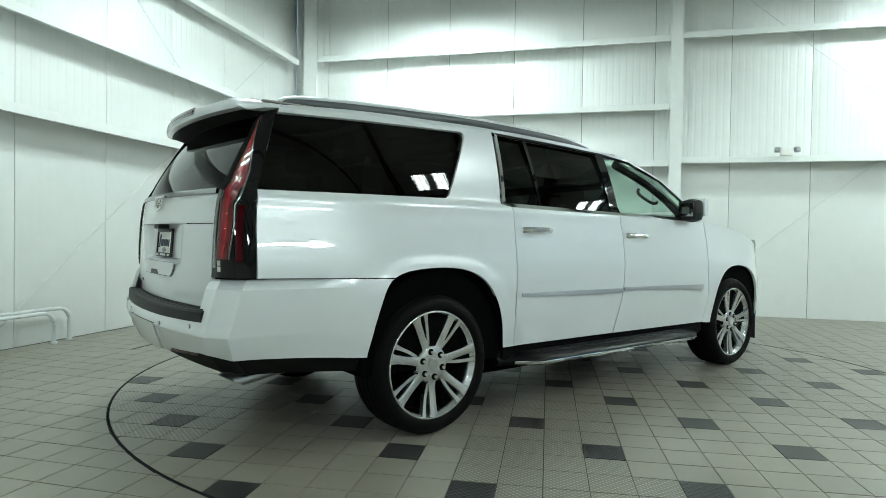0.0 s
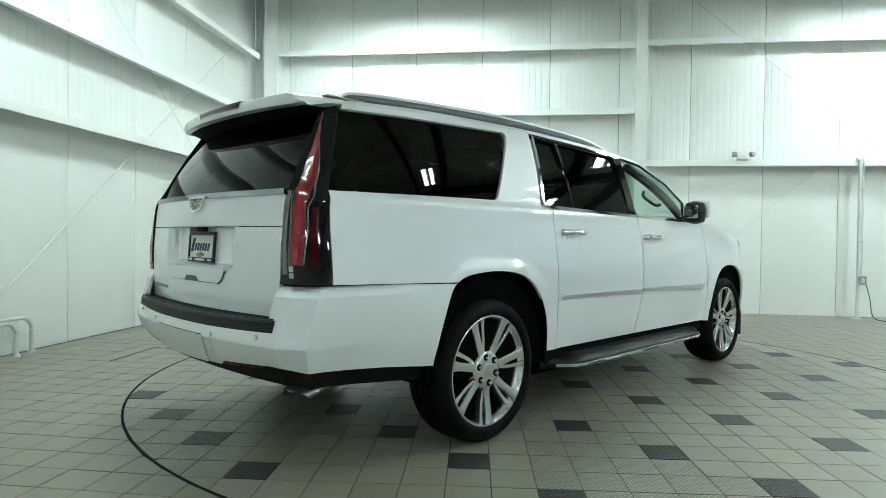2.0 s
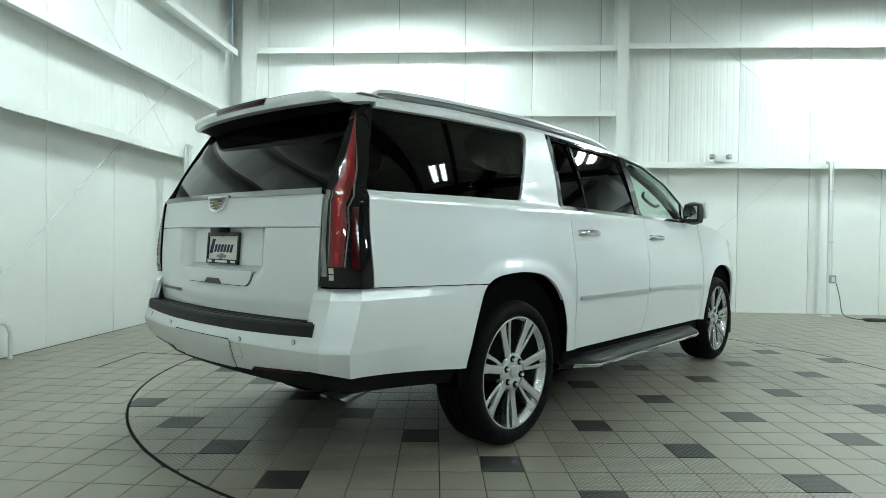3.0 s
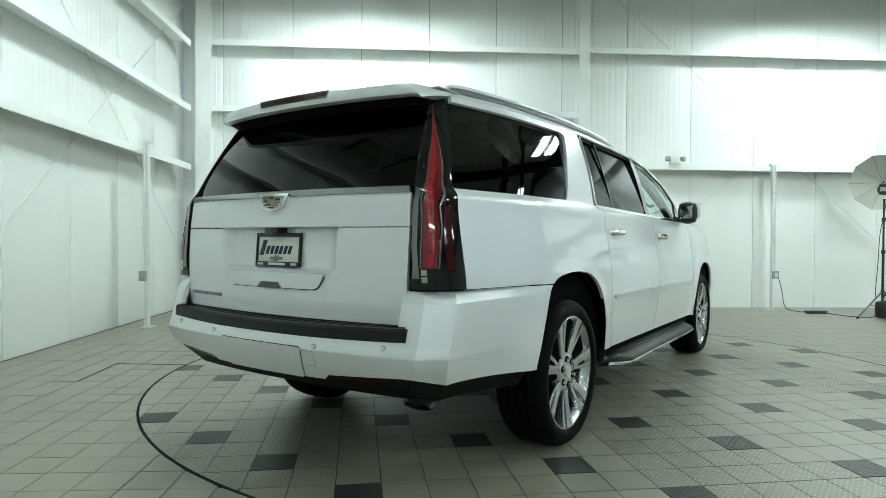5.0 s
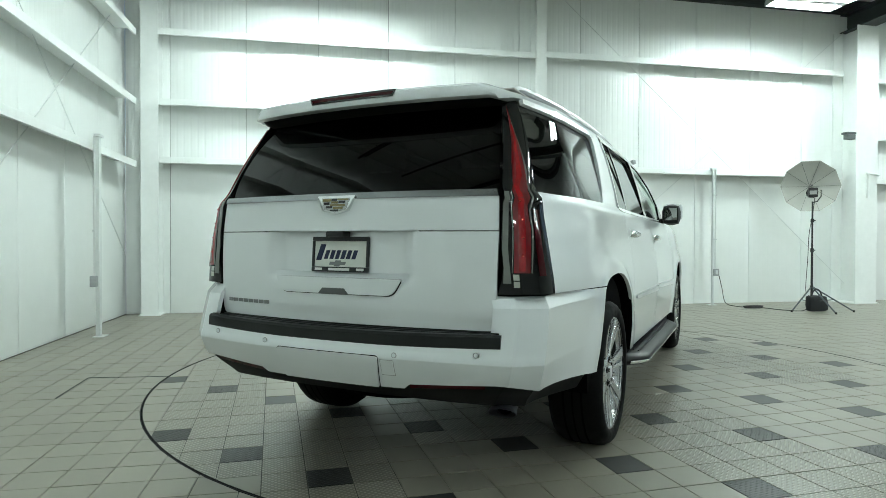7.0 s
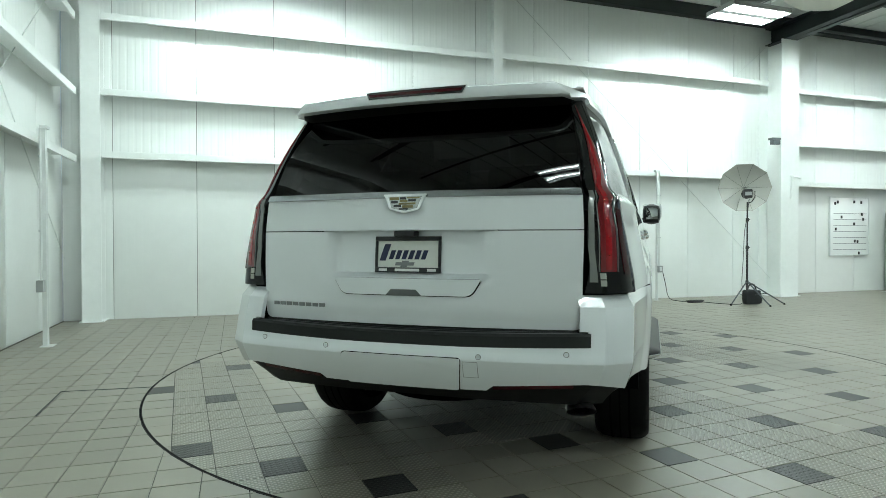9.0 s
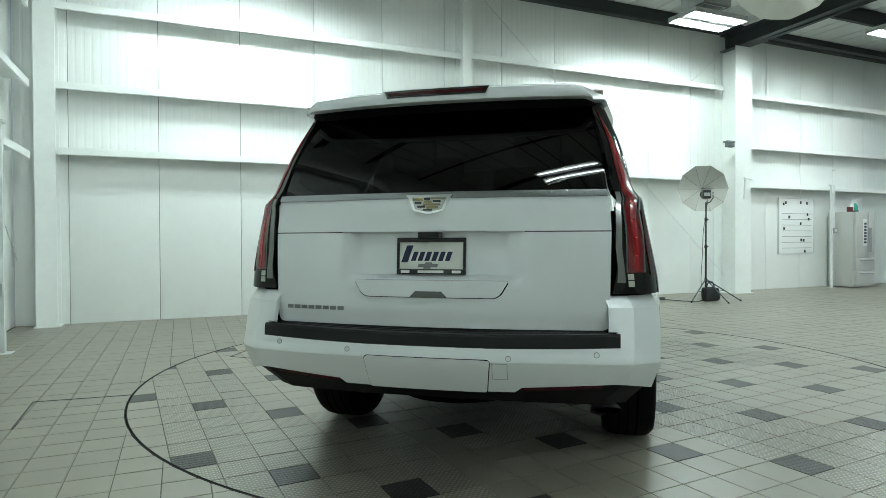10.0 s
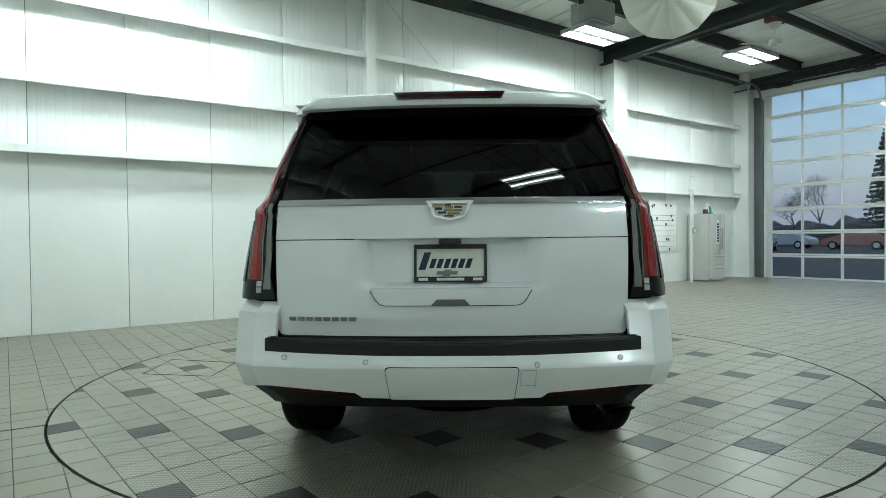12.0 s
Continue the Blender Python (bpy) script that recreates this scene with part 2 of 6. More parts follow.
# ---- the hall ----
XW, YN, XE, YS, ZTOP = -5.46, 10.33, 12.35, -14.0, 5.46     # inner faces of the sheet walls, and the roof deck
FLANGE = 10.07                                             # inner face of the north girts


def wall_panels(name, material, start, end, pitch, first, make, label):
    """A sheet wall as one backing with separate interlocking panels as parts."""
    wall = thing(name, Matrix(), label, "wall", kind="structure")
    edges = [start]
    x = first
    while x < end:
        if x > start + 0.05:
            edges.append(x)
        x += pitch
    edges.append(end)
    for a, b in zip(edges, edges[1:]):
        bm = bmesh.new()
        make(bm, a + 0.003, b - 0.003, 0.005)
        part("panel", bm, material, wall)
    bm = bmesh.new()
    make(bm, start, end, 0)
    part("backing", bm, GROUT, wall)
    return wall


def north_panel(bm, a, b, bevel):
    if bevel:
        box(bm, a, b, YN, YN + 0.06, 0.0, ZTOP, bevel)
    else:
        box(bm, a, b, YN + 0.012, YN + 0.10, 0.0, ZTOP)


def west_panel(bm, a, b, bevel):
    if bevel:
        box(bm, XW - 0.06, XW, a, b, 0.0, ZTOP, bevel)
    else:
        box(bm, XW - 0.10, XW - 0.012, a, b, 0.0, ZTOP)


wall_panels("wall_north", WALL_N, XW, XE, 1.07, -4.85, north_panel, "white insulated metal wall panels with fine vertical ribs")
wall_panels("wall_west", WALL_W, YS, YN, 1.067, -13.132, west_panel, "white insulated metal wall panels with fine vertical ribs")
bm = bmesh.new()
box(bm, XW, XE, YS - 0.1, YS, 0, ZTOP)
single("wall_south", bm, WALL_N, "plain white sheet wall", "wall", "structure")

# East wall with the opening of the overhead door
DOOR_Y0, DOOR_Y1, DOOR_H = 5.02, 9.52, 4.78
bm = bmesh.new()
box(bm, XE, XE + 0.12, DOOR_Y1 + 0.02, YN + 0.1, 0, ZTOP)
box(bm, XE, XE + 0.12, YS, DOOR_Y0, 0, ZTOP)
box(bm, XE, XE + 0.12, DOOR_Y0, DOOR_Y1 + 0.02, DOOR_H, ZTOP)
single("wall_east", bm, WALL_W, "white sheet wall around the overhead door", "wall", "structure")

# Roof deck in long sheets with dark seams between them
bm = bmesh.new()
x, k = XW - 0.1, 0
while x < XE + 0.1:
    w = (0.62, 0.30)[k % 2]
    box(bm, x, min(x + w, XE + 0.1), YS - 0.1, YN + 0.1, ZTOP, ZTOP + 0.05)
    x += w + 0.028
    k += 1
single("ceiling", bm, DECK, "pale roof deck of long sheets with dark seams", "ceiling", "structure")
bm = bmesh.new()
box(bm, XW - 0.1, XE + 0.12, YS - 0.1, YN + 0.1, ZTOP + 0.055, ZTOP + 0.10)
single("roof_backing", bm, STEEL_DARK, "dark underside of the roof behind the deck seams", "roof", "structure")


def girt(bm, along, a, b, face, back, z):
    """A channel with its web on top and a lip at both edges; z: top of the web."""
    d = 1 if back > face else -1
    def put(u0, u1, z0, z1):
        u0, u1 = sorted((u0, u1))
        if along == "x":
            box(bm, a, b, u0, u1, z0, z1, 0.003)
        else:
            box(bm, u0, u1, a, b, z0, z1, 0.003)
    put(face + 0.004 * d, back, z - 0.006, z)
    put(face, face + 0.004 * d, z - 0.09, z)
    put(face + 0.0045 * d, face + 0.030 * d, z - 0.09, z - 0.086)


for x0, x1, heights in ((-4.94, 0.69, (2.27, 3.10, 4.10)), (0.87, 6.47, (2.31, 4.13)), (6.93, 12.05, (2.22, 3.01, 4.04))):
    for z in heights:
        bm = bmesh.new()
        girt(bm, "x", x0, x1, FLANGE, YN - 0.001, z)
        single("girt", bm, STEEL_WHITE, "white painted steel wall girt", "girt", "structure", "wall girts", smooth=False)
for z in (2.18, 3.05, 4.01):
    bm = bmesh.new()
    girt(bm, "y", YS, 9.90, XW + 0.27, XW + 0.001, z)
    single("girt", bm, STEEL_WHITE, "white painted steel wall girt", "girt", "structure", "wall girts", smooth=False)


def column(x0, x1, y0, y1, top, label):
    """An I-section: two flanges across x and a web between them."""
    bm = bmesh.new()
    box(bm, x0, x1, y0, y0 + 0.014, 0, top, 0.003)
    box(bm, x0, x1, y1 - 0.014, y1, 0, top, 0.003)
    xm = (x0 + x1) / 2
    box(bm, xm - 0.006, xm + 0.006, y0 + 0.0145, y1 - 0.0145, 0, top)
    box(bm, x0 - 0.03, x1 + 0.03, y0 - 0.03, y1, 0, 0.016, 0.003)
    return single("column", bm, STEEL_WHITE, label, "column", "structure", "wall columns", smooth=False)


column(-5.18, -4.945, FLANGE - 0.02, YN - 0.002, ZTOP - 0.01, "white painted steel corner column")
column(0.695, 0.865, FLANGE - 0.04, YN - 0.002, ZTOP - 0.01, "slim white painted steel column")
column(6.48, 6.92, 9.80, YN - 0.002, 4.865, "deep white painted steel frame column")
column(12.06, 12.30, 9.86, YN - 0.002, ZTOP - 0.01, "white painted steel column beside the overhead door")

# Rafter over the deep column, a rake beam at the end wall, eave strut and purlins
def rafter(x0, x1, low, label):
    """An I-beam whose underside rises a little from the eave."""
    bm = bmesh.new()
    xm = (x0 + x1) / 2
    lean = Matrix(((1, 0, 0, 0), (0, 1, 0, 0), (0, -0.026, 1, 0.026 * YN), (0, 0, 0, 1)))
    box(bm, x0, x1, YS, YN - 0.05, low, low + 0.016, 0.003, lean)
    box(bm, xm - 0.007, xm + 0.007, YS, YN - 0.05, low + 0.0165, 5.27)
    box(bm, x0, x1, YS, YN - 0.05, 5.182, 5.198, 0.003)
    single("rafter", bm, STEEL_DARK, label, "rafter", "structure", "roof rafters", smooth=False)


rafter(6.58, 6.90, 4.866, "dark primed steel roof rafter")
rafter(12.08, 12.30, 4.985, "dark primed steel rake beam over the overhead door")
bm = bmesh.new()
box(bm, XW, XE, YN - 0.16, YN - 0.01, 5.225, 5.45, 0.01)
single("eave_strut", bm, STEEL_DARK, "dark steel strut along the eave", "beam", "structure", smooth=False)
y = 8.66
while y > YS:
    bm = bmesh.new()
    box(bm, XW, XE, y, y + 0.006, 5.20, 5.44)
    box(bm, XW, XE, y + 0.0065, y + 0.08, 5.20, 5.206)
    box(bm, XW, XE, y - 0.07, y - 0.0005, 5.434, 5.44)
    single("purlin", bm, STEEL_DARK, "dark steel roof purlin", "purlin", "structure", "roof purlins", smooth=False)
    y -= 1.6

# ---- overhead lamps ----
def high_bay(m, tubes=(-0.215, -0.125, 0.125, 0.215), label="lit twin-strip fluorescent high bay light with a white hood", thick=0.022):
    lamp = thing("high_bay_light", m, label, "ceiling light", "high bay lights")
    bm = bmesh.new()
    L, Wd = 0.57, 0.29
    box(bm, -L, L, -Wd, Wd, 0.10, 0.13, 0.004)
    for s in (-1, 1):
        box(bm, -L, L, s * Wd - 0.006, s * Wd + 0.006, 0.048, 0.0995, 0.002)
        box(bm, s * L - 0.006, s * L + 0.006, -Wd + 0.0065, Wd - 0.0065, 0.048, 0.0995, 0.002)
    box(bm, -L + 0.007, L - 0.007, -0.06, 0.06, 0.05, 0.0995, 0.004)
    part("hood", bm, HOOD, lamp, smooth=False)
    for yc in tubes:
        bm = bmesh.new()
        rod(bm, (-L + 0.03, yc, 0.06), (L - 0.03, yc, 0.06), thick, 10)
        part("tube", bm, LAMP_GLOW, lamp, "glowing fluorescent tube")
    for s in (-0.45, 0.45):
        bm = bmesh.new()
        rod(bm, (s, 0, 0.13), (s, 0, ZTOP - 4.60), 0.003, 6)
        part("hanger", bm, CABLE, lamp)
    return lamp


# The last four hang out of view, added to fill walls, floor and car
LAMPS = [(4.49, 8.62, 4.60), (-2.65, 8.62, 4.60), (8.38, 7.88, 4.70), (4.45, 4.45, 4.60), (4.45, 0.3, 4.60), (8.4, -0.5, 4.60), (-2.65, 4.75, 4.60), (4.45, -4.0, 4.60), (-2.6, -7.6, 4.60)]
first = high_bay(pose(*LAMPS[0]))
for at in LAMPS[1:]:
    copy_thing(first, pose(*at))
# Sparer fixtures with a single thin tube a side; the second is an unseen added fill
slim = high_bay(pose(-2.6, 1.0, 4.60), (-0.17, 0.17), "lit two-tube fluorescent high bay light with a white hood", 0.013)
copy_thing(slim, pose(-2.6, -3.4, 4.60))

# ---- floor ----
CX, CY, CR = -0.84, 5.582, 3.018
PITCH, GRID_TURN = 0.203, 4.4
PX, PY = 0.1985, 0.2071                  # the turntable's own tile pitches
bm = bmesh.new()
box(bm, XW - 0.1, XE + 0.12, YS - 0.1, YN + 0.1, -0.12, -0.006)
single("floor", bm, GROUT, "tiled floor of pale square tiles with dark joints", "floor", "structure")
FLOOR = bpy.data.objects["floor"]

# ---- the car ----
PAINT = noisy(mat("white pearl paint", (0.76, 0.785, 0.80), 0.30, 0.16, Specular_IOR_Level=0.5, Coat_Weight=1.0, Coat_Roughness=0.008, Coat_IOR=1.6), 2.0, 0.012)
RAIL = noisy(mat("pale satin rail", (0.62, 0.64, 0.65), 0.38, 0.45), 6, 0.05)
RAIL_FOOT = noisy(mat("dark grey rail foot", (0.10, 0.105, 0.11), 0.45, 0.2), 6, 0.08)
BOARD_BLACK = noisy(mat("black ribbed tread", (0.004, 0.004, 0.0045), 0.40, Specular_IOR_Level=0.14), 10, 0.15)
CHROME = mat("chrome", (0.80, 0.81, 0.82), 0.07, 1.0)
SATIN = noisy(mat("satin silver", (0.60, 0.61, 0.62), 0.28, 1.0), 6, 0.05)
WHEEL_METAL = noisy(mat("bright machined alloy", (0.66, 0.67, 0.68), 0.24, 1.0), 9, 0.03)
RUBBER = noisy(mat("black tyre rubber", (0.0035, 0.0035, 0.0035), 0.7, Specular_IOR_Level=0.09), 14, 0.25, rough_amount=0.1, bump=0.0006, bump_scale=120)
TRIM_BLACK = noisy(mat("textured black trim", (0.011, 0.012, 0.012), 0.5, Specular_IOR_Level=0.3), 10, 0.15, bump=0.0004, bump_scale=420)
GLOSS_BLACK = mat("gloss black trim", (0.006, 0.006, 0.007), 0.06, Coat_Weight=0.6)
# Black well liners; also deep shade painted onto brakes, axles, bores and grooves
LINER_SHADE = mat("near-black liner and deep shade", (0.002, 0.002, 0.002), 1.0, Specular_IOR_Level=0.05)
GAP = mat("dark shut line", (0.006, 0.006, 0.006), 0.9, Specular_IOR_Level=0.1)
SEAM = mat("grey shut line", (0.27, 0.275, 0.275), 0.9, Specular_IOR_Level=0.1)
LEATHER = noisy(mat("dark leather", (0.02, 0.018, 0.017), 0.5), 18, 0.2, bump=0.0006, bump_scale=200)
RED_LENS = noisy(mat("red lamp lens", (0.14, 0.0015, 0.004), 0.30, Specular_IOR_Level=0.2, Coat_Weight=0.9, Coat_Roughness=0.01), 9.0, 0.55, stretch=(1, 1, 0.12), bump=0.0016, bump_scale=55)
RED_CORE = noisy(mat("bright red lamp core", (0.26, 0.003, 0.006), 0.25, Specular_IOR_Level=0.3, Coat_Weight=0.9, Coat_Roughness=0.01), 12.0, 0.6, stretch=(1, 1, 0.2), bump=0.0016, bump_scale=70)
RED_DOME = mat("red mirrored dome", (0.75, 0.10, 0.07), 0.12, 1.0)
RED_DARK = mat("dark red reflector", (0.040, 0.002, 0.004), 0.12, Specular_IOR_Level=0.35)
REVERSE_LENS = mat("pale reversing lens", (0.42, 0.42, 0.38), 0.25, Coat_Weight=0.4)
SMOKE_LENS = mat("smoked grey lens", (0.007, 0.0075, 0.0075), 0.03, Specular_IOR_Level=0.3)
CLEAR_LENS = mat("clear ribbed lens", (0.17, 0.175, 0.165), 0.2, 0.3, Coat_Weight=0.8, Coat_Roughness=0.01)
HEAD_LENS = mat("clear headlamp lens", (0.34, 0.36, 0.34), 0.12, Coat_Weight=1.0)
BADGE = mat("dull badge metal", (0.22, 0.225, 0.23), 0.3, 0.6)
BADGE_SILVER = mat("bright silver badge", (0.55, 0.56, 0.56), 0.25, 0.8)
GATE_SATIN = noisy(mat("satin grey moulding", (0.34, 0.35, 0.36), 0.22, 1.0), 6, 0.05)
BLACK_LOW = noisy(mat("black valance plastic", (0.005, 0.005, 0.005), 0.6, Specular_IOR_Level=0.2), 10, 0.15)
LIGHT_LEATHER = noisy(mat("pale leather", (0.40, 0.38, 0.34), 0.5), 18, 0.1, bump=0.0006, bump_scale=200)
GOLD = mat("gold enamel", (0.24, 0.20, 0.09), 0.3, 0.4)
PLATE_WHITE = noisy(mat("white plate", (0.72, 0.73, 0.68), 0.4), 20, 0.04)
INK = mat("dark blue print", (0.010, 0.016, 0.055), 0.5)
POCKET = mat("shaded grey pocket", (0.10, 0.105, 0.105), 0.6)


PRIVACY = tinted("privacy glass", (0.016, 0.018, 0.018))
SIDE_GLASS = tinted("green tinted glass", (0.74, 0.86, 0.80))

CAR = thing("suv", pose(-1.887, 4.305, 0, 0, 0, 52.37), "pearl white long-wheelbase luxury SUV with tinted windows, parked on the turntable", "car")


def table(xs, ys, lo, hi, soft):
    """A smooth lookup of y over x: cubic between the points, then softened."""
    xs, ys = np.array(xs, float), np.array(ys, float)
    g = np.linspace(lo, hi, 2401)
    h, d = np.diff(xs), np.diff(ys) / np.diff(xs)
    m = np.concatenate(([d[0]], np.where(d[:-1] * d[1:] > 0, 2 * d[:-1] * d[1:] / np.where(d[:-1] + d[1:] == 0, 1, d[:-1] + d[1:]), 0), [d[-1]]))
    k = np.clip(np.searchsorted(xs, g) - 1, 0, len(xs) - 2)
    t = np.clip((g - xs[k]) / h[k], 0, 1)
    v = (1 + 2 * t) * (1 - t) ** 2 * ys[k] + t * (1 - t) ** 2 * h[k] * m[k] + t * t * (3 - 2 * t) * ys[k + 1] + t * t * (t - 1) * h[k] * m[k + 1]
    n = max(1, int(soft / (g[1] - g[0])))
    w = np.hanning(2 * n + 3)
    w /= w.sum()
    v = np.convolve(np.pad(v, n + 1, mode="edge"), w, mode="valid")
    return lambda q: float(np.interp(q, g, v))


def step01(a, b, v):
    t = min(1.0, max(0.0, (v - a) / (b - a)))
    return t * t * (3 - 2 * t)


WIDTH = table([0.30, 0.45, 0.60, 0.74, 0.90, 1.00, 1.13, 1.20, 1.243, 1.266, 1.285, 1.39, 1.50, 1.60, 1.70, 1.80],
              [0.925, 0.938, 0.952, 0.955, 0.946, 0.930, 0.905, 0.8915, 0.8865, 0.870, 0.853, 0.830, 0.802, 0.771, 0.735, 0.695], 0.2, 2.0, 0.010)
NOSE = table([3.30, 3.60, 3.75, 3.85, 3.92, 4.00], [0, 0.01, 0.035, 0.09, 0.17, 0.35], 3.0, 4.2, 0.05)


def side_y(x, z):
    w = WIDTH(z) - 0.050 * step01(-0.25, -1.05, x)
    for c in (0.04, 3.31):                                   # flares round the wheels
        d = math.hypot(x - c, z - 0.42)
        w += 0.012 * (step01(0.60, 0.545, d) if d > 0.5 else 1) * step01(0.36, 0.46, d) * step01(0.99, 0.9, z)
    return w - NOSE(x)


REAR = table([0.40, 0.74, 0.80, 0.95, 1.10, 1.20, 1.275, 1.295, 1.45, 1.63, 1.72],
             [-1.165, -1.165, -1.172, -1.172, -1.165, -1.155, -1.142, -1.128, -1.045, -0.940, -0.885], 0.3, 1.9, 0.02)
BUMP = table([0.38, 0.48, 0.54, 0.612, 0.655, 0.72, 0.80, 0.88], [-1.20, -1.242, -1.257, -1.266, -1.253, -1.236, -1.214, -1.194], 0.2, 1.2, 0.006)


def pane_x(z):
    return -1.128 + 0.635 * (z - 1.297) - 0.58 * (z - 1.297) * (1.668 - z)


def recess(y, z):
    return 0.045 * step01(0.385, 0.315, abs(y)) * step01(0.908, 0.938, z) * (1 if z < 1.1155 else 0)


def gate_surface(y, z, off=0.0):
    return Vector((REAR(z) + 0.064 * (y / 0.7) ** 2 + recess(y, z) - off, y, z))


def pane_surface(y, z, off=0.0):
    return Vector((pane_x(z) + 0.080 * (y / 0.7) ** 2 - off, y, z))


def wrap(rear_of, r, flat=False):
    """The body's corner: side, rounded corner and rear as one surface over (t, z); t 0..1 side, 1..2 corner, 2..3 rear to the centre."""
    def place(t, z, off=0.0):
        xr = rear_of(z)
        w = side_y(-1.0, z) + off
        xk = xr + 0.064 * ((w - r) / 0.7) ** 2 - off
        xb = xk + r
        if t <= 1:
            x = -0.25 + (xb + 0.25) * t
            return Vector((x, -(side_y(x, z) + off) if x > -1.0 else -w, z))
        if t <= 2 and flat:
            return Vector((xb - r * (t - 1), -(w - r * (t - 1)), z))
        if t <= 2:
            a = (t - 1) * math.pi / 2
            return Vector((xb - r * math.sin(a), -(w - r + r * math.cos(a)), z))
        y = (w - r) * (3 - t)
        return Vector((xr + 0.064 * (y / 0.7) ** 2 - off, -y, z))
    def of_x(x, z):
        w = side_y(-1.0, z)
        xb = rear_of(z) + 0.064 * ((w - r) / 0.7) ** 2 + r
        if x < xb and flat:
            return 1 + min(1, (xb - x) / r)
        return (x + 0.25) / (xb + 0.25) if x >= xb else 1 + math.asin(min(1, (xb - x) / r)) / (math.pi / 2)
    def of_y(y, z):
        w = side_y(-1.0, z)
        if y > w - r and flat:
            return 1 + (w - y) / r
        return 2 + (w - r - y) / (w - r) if y <= w - r else 1 + math.acos((y - w + r) / r) / (math.pi / 2)
    return place, of_x, of_y


lamp_at, lamp_x, lamp_y = wrap(REAR, 0.15)
bump_base, bump_x, bump_y = wrap(BUMP, 0.088, True)


def bump_at(t, z, off=0.0):
    """The bumper stands proud below a bevelled shoulder."""
    x = bump_base(t, z).x
    back = step01(-0.45, -0.95, x)
    rear = min(1, max(0, t - 1))
    return bump_base(t, z, off - (0.004 + 0.012 * rear) * back - 0.022 * min(1, max(0, (z - 0.820) / 0.048)) * step01(-0.35, -0.75, x) - 0.036 * min(1, max(0, (0.612 - z) / 0.17)) * back)


def rounded(pts, r, n=5):
    """A polygon with its corners rounded; r: one radius or one for each corner."""
    out = []
    for i, p in enumerate(pts):
        p = Vector(p)
        a, b = Vector(pts[i - 1]), Vector(pts[(i + 1) % len(pts)])
        ri = r[i] if isinstance(r, (list, tuple)) else r
        if ri <= 0:
            out.append(p)
            continue
        da, db = a - p, b - p
        ri = min(ri, da.length * 0.45, db.length * 0.45)
        s, e = p + da.normalized() * ri, p + db.normalized() * ri
        for k in range(n + 1):
            t = k / n
            out.append((1 - t) ** 2 * s + 2 * t * (1 - t) * p + t * t * e)
    return out


def skin(poly, surf, du=0.06, dv=0.05, depth=0.018, cuts=()):
    """A panel: a flat outline cut into a grid, laid on a surface, with a turned-in edge."""
    bm = bmesh.new()
    poly = [Vector((p[0], p[1], 0)) for p in poly]
    bm.faces.new([bm.verts.new(p) for p in poly])
    us, vs = [p.x for p in poly], [p.y for p in poly]
    for lo, hi, d, axis in ((min(us), max(us), du, 0), (min(vs), max(vs), dv, 1)):
        n = max(1, math.ceil((hi - lo) / d))
        creases = [c for ax, c in cuts if ax == axis]
        lines = creases + [q for q in (lo + (hi - lo) * i / n for i in range(1, n)) if all(abs(q - c) > 0.3 * d for c in creases)]
        for q in lines:
            co = [0, 0, 0]
            no = [0, 0, 0]
            co[axis] = q
            no[axis] = 1
            bmesh.ops.bisect_plane(bm, geom=bm.verts[:] + bm.edges[:] + bm.faces[:], plane_co=co, plane_no=no, dist=1e-5)
    uv = {}
    for v in bm.verts:
        u, w = v.co.x, v.co.y
        v.co = surf(u, w)
        uv[v] = (u, w)
    bm.normal_update()
    flip = [f for f in bm.faces if f.normal.dot(f.calc_center_median() - Vector((1.3, 0, 1.0))) < 0]
    bmesh.ops.reverse_faces(bm, faces=flip)
    if depth:
        rim = [e for e in bm.edges if e.is_boundary]
        faces_of = {e: e.link_faces[0] for e in rim}
        src = {v: surf(*uv[v]) for e in rim for v in e.verts}
        twin = {}
        for v in src:
            u, w = uv[v]
            e = 0.004
            n = (surf(u + e, w) - surf(u - e, w)).cross(surf(u, w + e) - surf(u, w - e))
            n = n.normalized() if n.length > 1e-9 else Vector((0, 1, 0))
            centre = Vector((1.3, 0, 0.9))
            if n.dot(src[v] - centre) > 0:
                n = -n
            twin[v] = bm.verts.new(src[v] + n * depth)
        for e in rim:
            a, b = e.verts
            e.smooth = False
            loop = next(l for l in faces_of[e].loops if l.edge == e)
            if loop.vert == a:
                a, b = b, a
            bm.faces.new((a, b, twin[b], twin[a]))
    return bm


def both(name, poly, surf, material, parent=None, label="", angle=35, **kw):
    """The panel on the right side and its mirror image on the left."""
    made = []
    for s in (1, -1):
        bm = skin(poly, (lambda u, v, s=s: Vector((surf(u, v).x, s * surf(u, v).y, surf(u, v).z))), **kw)
        p = parent[0 if s == 1 else 1] if parent else CAR
        made.append(part(name, bm, material, p, label, angle=angle))
    return made


def on_side(off=0.0):
    return lambda x, z: Vector((x, -(side_y(x, z) + off), z))


def glass_side(x, z):
    """Side glass leans in a little more than the pillars beside it."""
    h = z - 1.285
    return Vector((x, -(0.850 - 0.248 * h - 0.21 * h * h - 0.050 * step01(-0.25, -1.05, x) - NOSE(x)), z))


def arch(c, pts):
    return [(c + x, z) for x, z in pts]


